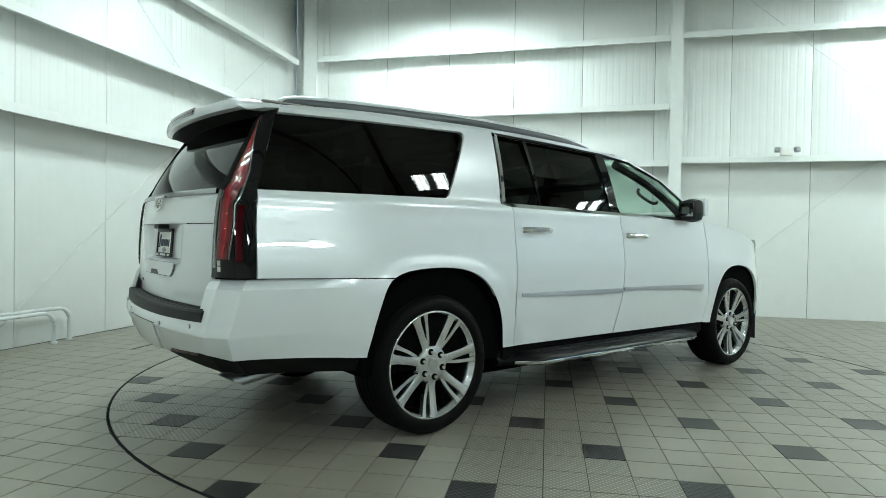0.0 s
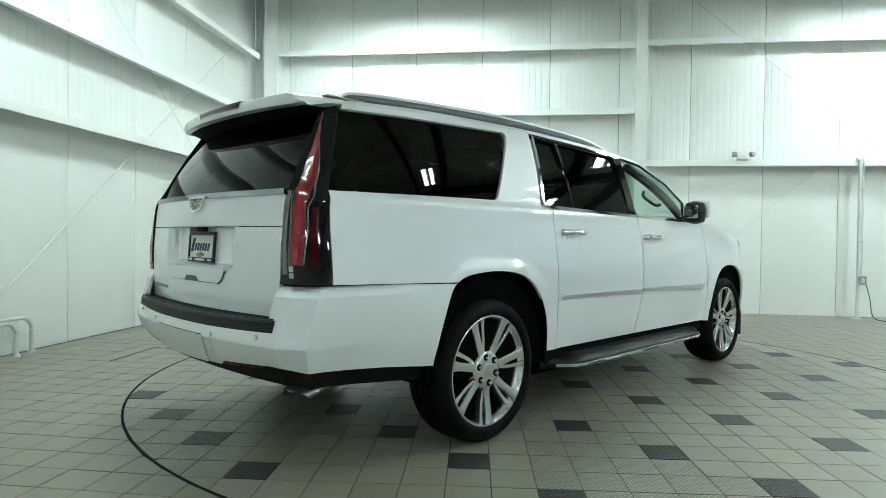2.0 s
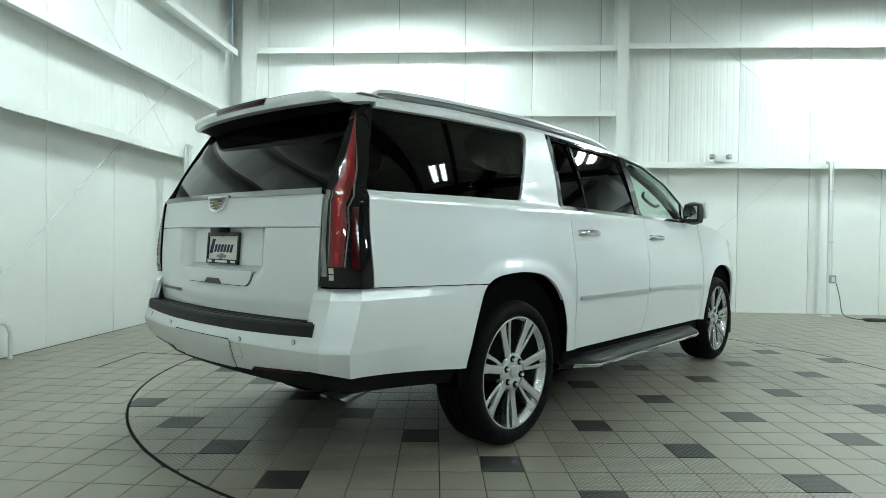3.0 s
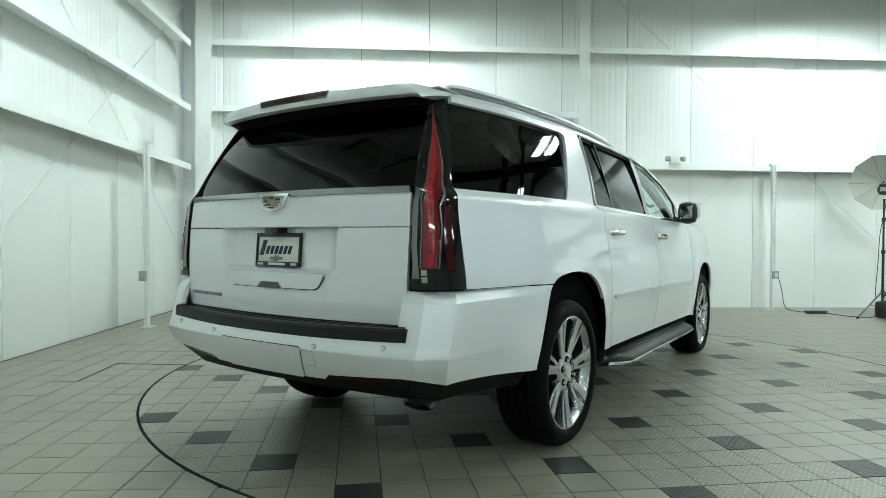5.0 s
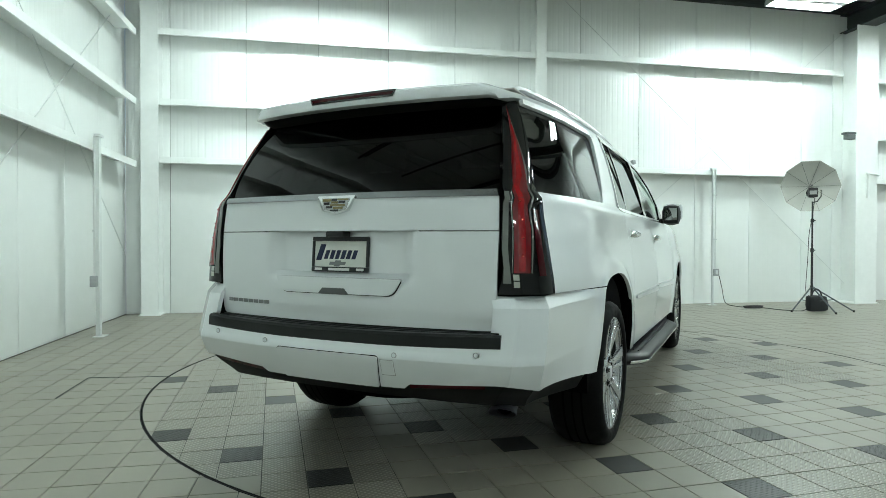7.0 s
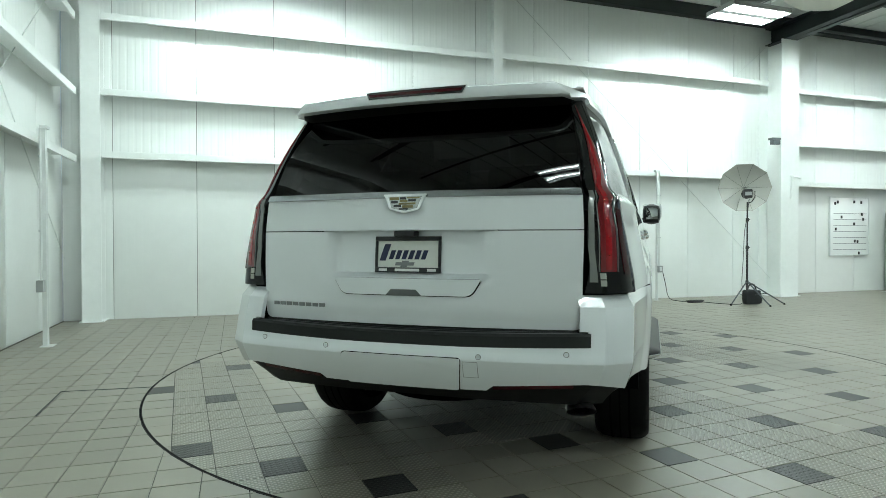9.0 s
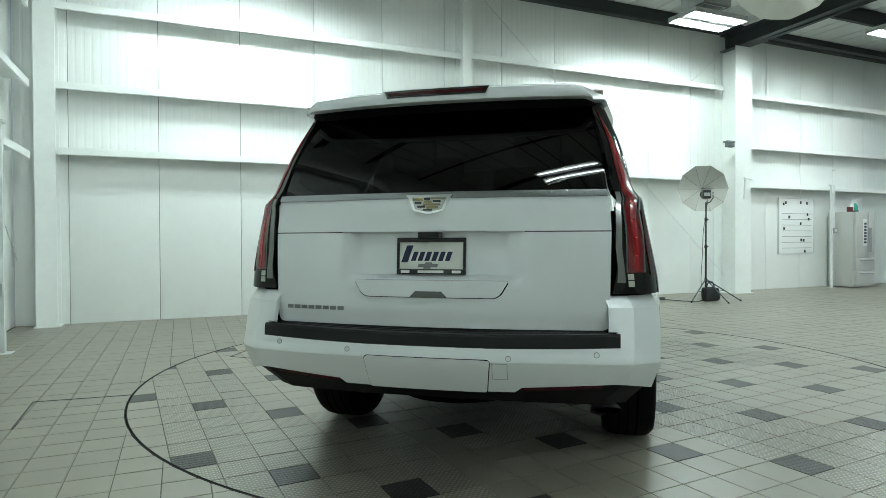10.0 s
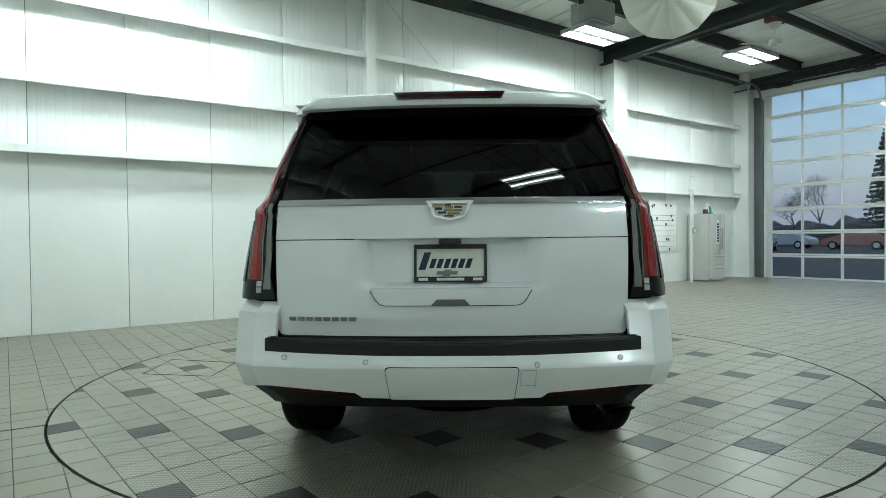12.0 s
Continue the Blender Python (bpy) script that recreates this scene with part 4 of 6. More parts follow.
part("tow_eye_cover", skin([(-0.327, 0.543), (-0.271, 0.543), (-0.271, 0.604), (-0.327, 0.604)], lambda y, z: bumper_plain(y, z, 0.0025), depth=0.01), PAINT, bumper)
part("cover_seam", skin(rounded([(-0.248, 0.482), (0.243, 0.482), (0.2585, 0.6212), (-0.2655, 0.6212)], [0.01, 0.01, 0.02, 0.02]), lambda y, z: bumper_plain(y, z, 0.001), du=0.06, dv=0.03, depth=0.0), GAP, bumper)
part("cover_seam", skin([(-0.3292, 0.5408), (-0.2688, 0.5408), (-0.2688, 0.6062), (-0.3292, 0.6062)], lambda y, z: bumper_plain(y, z, 0.0008), depth=0.0), SEAM, bumper)
for y, z in ((0.665, 0.650), (0.332, 0.638), (-0.333, 0.627), (-0.662, 0.646)):
    bm = bmesh.new()
    p = bumper_plain(y, z, 0.002)
    cone(bm, 0.0095, 0.0085, 0.008, Matrix.Translation(p) @ pose(0, 0, 0, 0, -90, 0), 20)
    part("parking_sensor", bm, PAINT, bumper)
    bm = bmesh.new()
    cone(bm, 0.0110, 0.0110, 0.005, Matrix.Translation(p) @ pose(0, 0, 0, 0, -90, 0), 20)
    part("sensor_ring", bm, SEAM, bumper)
for s in (-1, 1):
    bm = bmesh.new()
    cone(bm, 0.0115, 0.0105, 0.008, pose(-0.99, s * 0.893, 0.635, 90 * s, 0, 0), 16)
    part("parking_sensor", bm, PAINT, bumper)
# Black valance under the bumper
val_poly = [(bump_x(-0.445, 0.39), 0.39), (bump_x(-1.0, 0.415), 0.415), (bump_y(0.5, 0.425), 0.425), (3.0, 0.43), (3.0, 0.51), (bump_y(0.76, 0.535), 0.535), (bump_x(-1.0, 0.52), 0.52), (bump_x(-0.413, 0.48), 0.48)]
both("valance", val_poly, lambda t, z: bump_at(t, z, -0.018 - 0.5 * max(0, 0.52 - z)), BLACK_LOW, [bumper, bumper], angle=14, du=0.1, dv=0.03, depth=0.03, cuts=((0, 1.0), (0, 2.0)))
both("bumper_reflector", [(bump_y(0.72, 0.512), 0.512), (bump_y(0.40, 0.492), 0.492), (bump_y(0.40, 0.508), 0.508), (bump_y(0.72, 0.527), 0.527)], lambda t, z: bump_at(t, z, -0.004), RED_DARK, [bumper, bumper], depth=0.006)

# Dark shell behind the panels, floor pan and cabin
bm = bmesh.new()
box(bm, -1.02, 2.95, -0.84, 0.84, 0.60, 1.20, 0.03)
box(bm, 2.96, 3.60, -0.80, 0.80, 0.60, 1.02, 0.03)
box(bm, -0.95, 3.5, -0.70, 0.70, 0.412, 0.5995, 0.03)
shell = part("inner_shell", bm, GAP, CAR)
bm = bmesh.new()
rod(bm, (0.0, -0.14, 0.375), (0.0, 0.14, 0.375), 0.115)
# Middle belly hung low to keep light off the floor below
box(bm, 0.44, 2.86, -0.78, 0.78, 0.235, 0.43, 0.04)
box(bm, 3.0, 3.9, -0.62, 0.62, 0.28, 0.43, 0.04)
part("underbody", bm, LINER_SHADE, CAR)
bm = bmesh.new()
box(bm, 0.56, 2.84, -0.90, 0.90, 0.33, 0.60, 0.02)
part("sill", bm, GAP, CAR)
bm = bmesh.new()
box(bm, -0.86, 1.90, -0.69, 0.69, 1.715, 1.722, 0.002)
part("headliner", bm, LIGHT_LEATHER, CAR)
def seat(x, y, w):
    bm = bmesh.new()
    box(bm, x - 0.20, x + 0.28, y - w / 2, y + w / 2, 1.0, 1.13, 0.05)
    box(bm, x - 0.26, x - 0.10, y - w / 2, y + w / 2, 1.05, 1.48, 0.06, None)
    box(bm, x - 0.25, x - 0.15, y - 0.13, y + 0.13, 1.49, 1.66, 0.045)
    rod(bm, (x - 0.20, y - 0.05, 1.44), (x - 0.20, y - 0.05, 1.52), 0.007)
    rod(bm, (x - 0.20, y + 0.05, 1.44), (x - 0.20, y + 0.05, 1.52), 0.007)
    part("seat", bm, LIGHT_LEATHER if x > 1.5 else LEATHER, CAR)
for x, y, w in ((1.75, -0.38, 0.5), (1.75, 0.38, 0.5), (0.85, -0.38, 0.5), (0.85, 0.38, 0.5), (0.0, -0.35, 0.5), (0.0, 0.35, 0.5)):
    seat(x, y, w)
bm = bmesh.new()
box(bm, 2.35, 2.85, -0.80, 0.80, 1.05, 1.26, 0.05)
part("dashboard", bm, LEATHER, CAR)
bm = bmesh.new()
pipe(bm, [(2.22 + 0.08 * math.sin(a), 0.38 + 0.18 * math.cos(a), 1.24 + 0.17 * math.sin(a)) for a in np.linspace(0, math.tau, 33)], 0.015, 8)
rod(bm, (2.22, 0.38, 1.24), (2.40, 0.38, 1.15), 0.04)
box(bm, 2.20, 2.24, 0.22, 0.54, 1.22, 1.26, 0.01)
part("steering_wheel", bm, LEATHER, CAR)

for s in (-1, 1):
    bm = bmesh.new()
    pipe(bm, smooth_path([(1.95, s * 0.655, 1.655), (2.30, s * 0.690, 1.535), (2.55, s * 0.735, 1.40), (2.74, s * 0.775, 1.26)], 5), 0.036, 8)
    part("pillar_trim", bm, LEATHER, CAR)
    bm = bmesh.new()
    pipe(bm, smooth_path([(2.30, s * 0.63, 1.49), (2.34, s * 0.61, 1.45), (2.46, s * 0.65, 1.385), (2.50, s * 0.68, 1.39)], 5), 0.013, 8)
    part("grab_bar", bm, LEATHER, CAR)

# Handles, body-side strips, mirrors, running boards, rails
for s, doors in ((-1, 0), (1, 1)):
    for door, x0 in ((rear_door[doors], 0.695), (front_door[doors], 1.745)):
        zc = 1.124 if x0 < 1 else 1.106
        def h_at(u, v, s=s, zc=zc):
            t = abs(u - 0.5) * 2
            x = x0 + 0.27 * u
            off = 0.012 + 0.026 * (1 - t ** 6)
            return Vector((x, s * (side_y(x, zc) + off * (1 - 0.55 * (2 * v - 1) ** 2)), zc + 0.022 * (2 * v - 1) * (1 - 0.25 * t ** 4)))
        handle = part("handle", skin([(0, 0), (1, 0), (1, 1), (0, 1)], h_at, du=0.06, dv=0.12, depth=0.012), CHROME, door, "chrome pull handle")
        bm = skin([(x0 + 0.05, zc - 0.045), (x0 + 0.20, zc - 0.045), (x0 + 0.20, zc + 0.04), (x0 + 0.05, zc + 0.04)], lambda x, z, s=s: Vector((x, s * (side_y(x, z) + 0.0015), z)), depth=0.004)
        part("handle_cup", bm, PAINT, door)
    for door, xa, xb in ((rear_door[doors], 0.655, 1.652), (front_door[doors], 1.668, 2.735)):
        bm = skin(rounded([(xa, 0.722), (xb, 0.690 if xb > 2 else 0.706), (xb, 0.728 if xb > 2 else 0.738), (xa, 0.744)], 0.006, 2), lambda x, z, s=s: Vector((x, s * (side_y(x, z) + 0.013 + 0.12 * (0.72 - z)), z)), du=0.1, dv=0.012, depth=0.014)
        part("body_side_moulding", bm, SATIN, door)
    # mirror
    mirror = part("door_mirror", bmesh.new(), GLOSS_BLACK, CAR, "door mirror with a gloss black housing and white cap")
    bm = bmesh.new()
    box(bm, 2.46, 2.60, s * 0.963 - 0.078, s * 0.963 + 0.078, 1.225, 1.41, 0.062)
    part("mirror_housing", bm, TRIM_BLACK, mirror)
    bm = bmesh.new()
    box(bm, 2.575, 2.630, s * 0.968 - 0.083, s * 0.968 + 0.083, 1.275, 1.417, 0.026)
    part("mirror_cap", bm, PAINT, mirror)
    bm = bmesh.new()
    box(bm, 2.454, 2.459, s * 0.965 - 0.052, s * 0.965 + 0.052, 1.268, 1.375, 0.002)
    part("mirror_glass", bm, mat("mirror glass", (0.42, 0.44, 0.44), 0.02, 1.0), mirror)
    bm = bmesh.new()
    box(bm, 2.49, 2.60, s * 0.885 - 0.05, s * 0.885 + 0.05, 1.238, 1.285, 0.018)
    part("mirror_arm", bm, GLOSS_BLACK, mirror)
    # running board
    board = part("running_board", bmesh.new(), TRIM_BLACK, CAR, "black running board with a bright edge")
    def board_section(x, s=s):
        """The board's outline at x: from the sill out to a rounded nose and back underneath; it draws in at both ends."""
        end = min(step01(0.535, 0.80, x), step01(2.82, 2.50, x))
        out = 0.885 + 0.140 * end
        return [Vector((x, s * y, z)) for y, z in ((0.80, 0.392), (0.86, 0.388), (0.5 * (0.86 + out), 0.370), (out - 0.022, 0.352), (out - 0.004, 0.340), (out, 0.326), (out - 0.008, 0.310), (out - 0.030, 0.300), (0.80, 0.292))]
    xs = [0.535 + 0.30 * (i / 10) ** 1.6 for i in range(10)] + [0.835 + 1.60 * i / 10 for i in range(10)] + [2.82 - 0.385 * (i / 10) ** 1.6 for i in range(10, -1, -1)]
    bm = bmesh.new()
    loops = [[bm.verts.new(p) for p in board_section(x)] for x in xs]
    for a, b in zip(loops, loops[1:]):
        for k in range(len(a) - 1):
            bm.faces.new((a[k], a[k + 1], b[k + 1], b[k]))
    bm.faces.new(loops[0])
    bm.faces.new(loops[-1][::-1])
    part("tread", bm, BOARD_BLACK, board)
    bm = bmesh.new()
    loops = []
    for x in xs[5:-5]:
        q = board_section(x)
        o = Vector((0, s * 0.003, 0))
        loops.append([bm.verts.new(p) for p in (q[4].lerp(q[5], 0.7) + o, q[5] + o, q[6] + o, q[6] - o, q[4].lerp(q[5], 0.7) - o)])
    for a, b in zip(loops, loops[1:]):
        for k in range(5):
            bm.faces.new((a[k], a[(k + 1) % 5], b[(k + 1) % 5], b[k]))
    bm.faces.new(loops[0])
    bm.faces.new(loops[-1][::-1])
    part("bright_edge", bm, CHROME, board)
    for i in range(3):
        bm = bmesh.new()
        box(bm, 0.80, 2.50, s * (0.885 + 0.032 * i) - 0.006, s * (0.885 + 0.032 * i) + 0.006, 0.370 - 0.006 * i, 0.386 - 0.006 * i, 0.002)
        part("tread_rib", bm, BLACK_PLASTIC, board)
    # roof rail
    rail = part("roof_rail", bmesh.new(), GLOSS_BLACK, CAR, "silver roof rail on a black base")
    pts = smooth_path([(-0.765, s * 0.655, 1.712), (-0.71, s * 0.655, 1.748), (-0.40, s * 0.66, 1.772), (0.0, s * 0.665, 1.789), (0.5, s * 0.665, 1.803), (1.2, s * 0.66, 1.792), (1.50, s * 0.65, 1.766), (1.62, s * 0.645, 1.745)], 6)
    bm = bmesh.new()
    pipe(bm, pts, 0.017, 10)
    part("rail_bar", bm, RAIL, rail)
    bm = bmesh.new()
    rings = []
    for p in pts[1:-1]:
        rings.append([bm.verts.new(Vector((p.x, p.y + d, z))) for d, z in ((-0.016, p.z), (0.016, p.z), (0.022, ROOF_EDGE(p.x) + 0.004), (-0.022, ROOF_EDGE(p.x) + 0.004))])
    for a, b in zip(rings, rings[1:]):
        for k in range(4):
            bm.faces.new((a[k], a[(k + 1) % 4], b[(k + 1) % 4], b[k]))
    part("rail_base", bm, RAIL_FOOT, rail)
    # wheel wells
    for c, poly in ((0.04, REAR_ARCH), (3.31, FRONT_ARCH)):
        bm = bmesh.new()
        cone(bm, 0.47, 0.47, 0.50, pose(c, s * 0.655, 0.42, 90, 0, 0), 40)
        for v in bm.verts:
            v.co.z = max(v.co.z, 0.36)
        part("wheel_well", bm, LINER_SHADE, CAR)
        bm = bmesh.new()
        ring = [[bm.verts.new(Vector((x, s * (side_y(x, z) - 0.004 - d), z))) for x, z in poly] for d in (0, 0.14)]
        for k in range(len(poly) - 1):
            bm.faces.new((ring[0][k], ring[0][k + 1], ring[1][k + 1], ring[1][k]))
        part("arch_lip", bm, LINER_SHADE, CAR)
bm = bmesh.new()
box(bm, 3.71, 3.725, -0.93, -0.70, 0.20, 0.42, 0.004)
part("mud_flap", bm, BLACK_PLASTIC, CAR)
# Exhaust with a slanted open end, axles and spare wheel well
bm = bmesh.new()
path = [Vector(p) for p in ((-0.50, -0.60, 0.42), (-0.75, -0.645, 0.412), (-1.01, -0.70, 0.388))]
pipe(bm, path, 0.040, 20)
end = [f for f in bm.faces if len(f.verts) > 4]
bmesh.ops.delete(bm, geom=end, context="FACES_ONLY")
d = (path[-1] - path[-2]).normalized()
for v in bm.verts:
    if (v.co - path[-1]).dot(d) > -0.02:
        v.co += d * (1.5 * (v.co.z - path[-1].z))
        v.co.y += 0.5 * (v.co.y - path[-1].y)
part("exhaust_tip", bm, SATIN, CAR, "polished exhaust tip")
bm = bmesh.new()
rod(bm, path[-1] - d * 0.10, path[-1] - d * 0.09, 0.038, 16)
part("exhaust_bore", bm, LINER_SHADE, CAR)
bm = bmesh.new()
cone(bm, 0.30, 0.34, 0.10, pose(-0.58, 0, 0.395), 28)
part("spare_wheel_cover", bm, LINER_SHADE, CAR)
for x in (0.0, 3.3):
    bm = bmesh.new()
    rod(bm, (x, -0.75, 0.39), (x, 0.75, 0.39), 0.05)
    part("axle", bm, LINER_SHADE, CAR)


# Wheels
def ring_of(bm, profile, seg=56):
    """Turn a profile of (radius, y) round the y axis."""
    rings = [[bm.verts.new((r * math.sin(a), y, r * math.cos(a))) for a in np.linspace(0, math.tau, seg, endpoint=False)] for r, y in profile]
    for a, b in zip(rings, rings[1:]):
        for k in range(seg):
            bm.faces.new((a[k], a[(k + 1) % seg], b[(k + 1) % seg], b[k]))


def wheel(x, s):
    hub = part("wheel", bmesh.new(), RUBBER, CAR, "bright alloy wheel with paired spokes and a black tyre")
    hub.location = (x, s * 0.945, 0.381)
    hub.rotation_euler = (0, radians(0), math.pi if s < 0 else 0)
    bm = bmesh.new()
    ring_of(bm, [(0.292, -0.012), (0.300, 0.002), (0.318, 0.008), (0.345, 0.006), (0.362, -0.008), (0.375, -0.030), (0.3795, -0.06), (0.3803, -0.13), (0.3795, -0.19), (0.374, -0.225), (0.352, -0.258), (0.29, -0.262)], 72)
    tyre = part("tyre", bm, RUBBER, hub)
    for yy in (-0.085, -0.13, -0.175):
        bm = bmesh.new()
        ring_of(bm, [(0.3795, yy - 0.006), (0.3808, yy - 0.003), (0.3808, yy + 0.003), (0.3795, yy + 0.006)], 64)
        part("tread_groove", bm, LINER_SHADE, tyre)
    bm = bmesh.new()
    ring_of(bm, [(0.284, -0.006), (0.293, -0.004), (0.297, -0.012), (0.290, -0.022), (0.276, -0.03), (0.268, -0.07), (0.262, -0.24), (0.20, -0.245)], 72)
    rim = part("rim", bm, WHEEL_METAL, hub)
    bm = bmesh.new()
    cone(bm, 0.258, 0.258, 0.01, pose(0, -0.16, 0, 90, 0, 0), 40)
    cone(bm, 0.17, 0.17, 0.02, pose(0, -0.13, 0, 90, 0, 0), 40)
    part("brake", bm, LINER_SHADE, hub)
    broad = [(0.078, 0.0, 0.031, -0.0275), (0.095, 0.001, 0.028, -0.0275), (0.115, 0.003, 0.0245, -0.0285), (0.16, 0.006, 0.0225, -0.024), (0.22, 0.009, 0.023, -0.016), (0.258, 0.011, 0.0255, -0.010), (0.282, 0.012, 0.031, -0.006)]
    slim = [(0.105, -0.018, 0.011, -0.034), (0.135, -0.029, 0.0102, -0.031), (0.18, -0.040, 0.0102, -0.026), (0.23, -0.048, 0.0108, -0.019), (0.262, -0.053, 0.0135, -0.012), (0.280, -0.056, 0.017, -0.0085)]
    for i in range(7):
        a0 = math.tau * i / 7 + radians(24)
        for prof, deep in ((broad, 0.040), (slim, 0.034)):
            bm = bmesh.new()
            rows_ = []
            for r, o, w, y in prof:
                e = 0.006 if prof is broad else 0.002
                rows_.append([bm.verts.new((o - w, y - 0.006, r)), bm.verts.new((o - w + e * 0.4, y - 0.001, r)), bm.verts.new((o - w + e, y, r)), bm.verts.new((o + w - e, y, r)), bm.verts.new((o + w - e * 0.4, y - 0.001, r)), bm.verts.new((o + w, y - 0.006, r)), bm.verts.new((o + w * 0.9, y - deep, r)), bm.verts.new((o - w * 0.9, y - deep, r))])
            for p, q in zip(rows_, rows_[1:]):
                for k in range(8):
                    bm.faces.new((p[k], p[(k + 1) % 8], q[(k + 1) % 8], q[k]))
            bm.faces.new(rows_[0][::-1])
            bm.faces.new(rows_[-1])
            bmesh.ops.transform(bm, matrix=pose(0, 0, 0, 0, math.degrees(a0), 0), verts=bm.verts)
            part("spoke", bm, WHEEL_METAL, rim, angle=30)
    bm = bmesh.new()
    ring_of(bm, [(0.0, -0.0245), (0.040, -0.0245), (0.060, -0.0247), (0.092, -0.0252), (0.100, -0.031), (0.104, -0.07)], 48)
    part("hub_disc", bm, WHEEL_METAL, rim)
    bm = bmesh.new()
    cone(bm, 0.034, 0.031, 0.010, pose(0, -0.0205, 0, -90, 0, 0), 32)
    part("centre_cap", bm, SATIN, rim)
    for i in range(6):
        a = math.tau * i / 6 + radians(11)
        p = (0.070 * math.sin(a), 0, 0.070 * math.cos(a))
        bm = bmesh.new()
        cone(bm, 0.0175, 0.0175, 0.004, pose(p[0], -0.0245, p[2], -90, 0, 0), 18)
        part("nut_seat", bm, LINER_SHADE, rim)
        bm = bmesh.new()
        cone(bm, 0.0115, 0.0090, 0.016, pose(p[0], -0.017, p[2], -90, 0, 0), 6)
        part("wheel_nut", bm, CHROME, rim)


for x in (0.012, 3.285):
    for s in (-1, 1):
        wheel(x, s)


# ---- overhead door ----
door = thing("door_1", pose(XE - 0.05, 0, 0), "closed full-view overhead door with an aluminium frame and glass panes", "overhead door", kind="structure")
ROWS_N, COLS_N = 8, 5
row_h, col_w = DOOR_H / ROWS_N, (DOOR_Y1 - DOOR_Y0) / COLS_N
for i in range(ROWS_N):
    section = part("section", bmesh.new(), ALU, door)
    z0, z1 = i * row_h, (i + 1) * row_h
    for z, h in ((z0 + 0.004, 0.045), (z1 - 0.049, 0.045)):
        bm = bmesh.new()
        box(bm, 0, 0.05, DOOR_Y0, DOOR_Y1, z, z + h, 0.004)
        part("rail", bm, ALU, section, smooth=False)
    for j in range(COLS_N + 1):
        y = DOOR_Y0 + j * col_w
        w = 0.075 if j in (0, COLS_N) else 0.03
        y = min(max(y, DOOR_Y0 + w), DOOR_Y1 - w)
        bm = bmesh.new()
        box(bm, 0.003, 0.047, y - w, y + w, z0 + 0.0495, z1 - 0.0495, 0.004)
        part("stile", bm, ALU, section, smooth=False)
    for j in range(COLS_N):
        bm = bmesh.new()
        box(bm, 0.022, 0.028, DOOR_Y0 + j * col_w + 0.02, DOOR_Y0 + (j + 1) * col_w - 0.02, z0 + 0.045, z1 - 0.045)
        pane = part("pane", bm, PANE, section)
        pane.visible_shadow = False
for s, y in ((1, DOOR_Y1 + 0.09), (-1, DOOR_Y0 - 0.09)):
    bm = bmesh.new()
    pts = [(XE - 0.10, y, 0.02), (XE - 0.10, y, 4.58)] + [(XE - 0.10 - 0.45 * (1 - math.cos(a)), y, 4.58 + 0.45 * math.sin(a)) for a in np.linspace(0.2, math.pi / 2, 8)] + [(XE - 5.2, y, 5.03)]
    pipe(bm, pts, 0.028, 8)
    box(bm, XE - 0.12, XE - 0.001, y + 0.03 * s - 0.045, y + 0.03 * s + 0.045, 0.0, 4.7, 0.004)
    single("door_track", bm, TRACK_GREY, "dull grey track of the overhead door", "door track", "structure", "door tracks")
bm = bmesh.new()
box(bm, XE - 0.022, XE - 0.001, DOOR_Y1 + 0.155, 9.845, 0.0, 4.785, 0.003)
single("trim", bm, TRACK_GREY, "dull grey steel jamb plate beside the overhead door", "trim", "structure")
bm = bmesh.new()
rod(bm, (XE - 0.14, DOOR_Y0 - 0.1, 4.95), (XE - 0.14, DOOR_Y1 + 0.1, 4.95), 0.03)
for y in (DOOR_Y0 + 0.5, 7.2, DOOR_Y1 - 0.5):
    rod(bm, (XE - 0.14, y - 0.2, 4.95), (XE - 0.14, y + 0.2, 4.95), 0.05)
single("door_spring_shaft", bm, STEEL_DARK, "dark spring shaft over the overhead door", "spring shaft", "structure")
bm = bmesh.new()
box(bm, XE - 0.03, XE - 0.002, DOOR_Y0 - 0.2, DOOR_Y1 + 0.25, 4.79, 4.975, 0.004)
single("trim", bm, STEEL_WHITE, "white head trim over the overhead door", "trim", "structure")

# ---- outside ----
bm = bmesh.new()
box(bm, XE + 0.12, 900, -600, 600, -0.4, -0.02)
single("ground", bm, noisy(mat("asphalt", (0.05, 0.05, 0.052), 0.85), 0.4, 0.2, bump=0.004, bump_scale=30), "dark asphalt yard outside", "ground", "structure")
bm = bmesh.new()
box(bm, 58, 140, -80, 140, -0.1, 0.15, 0.1)
single("lawn", bm, noisy(mat("winter grass", (0.10, 0.11, 0.05), 0.95), 0.3, 0.3), "dull winter grass beyond the yard", "grass", "structure")
bm = bmesh.new()
for i in range(60):
    a = -30 + i * 2.2 + random.uniform(-1, 1)
    h = random.uniform(2.0, 3.6)
    bmesh.ops.create_icosphere(bm, subdivisions=2, radius=h, matrix=pose(118 + random.uniform(-6, 6), a, h * 0.5) @ Matrix.Diagonal((1, 1, 0.8, 1)))
for v in bm.verts:
    v.co += 0.8 * noise.noise_vector(v.co * 0.6)
# Distance haze is put into the woods' base colour
tagged(single("far_woods", bm, noisy(mat("far bare woods paled by haze", (0.13, 0.125, 0.135), 0.95), 0.2, 0.3), "low bare woods on the skyline", "woods"), kind="stuff")


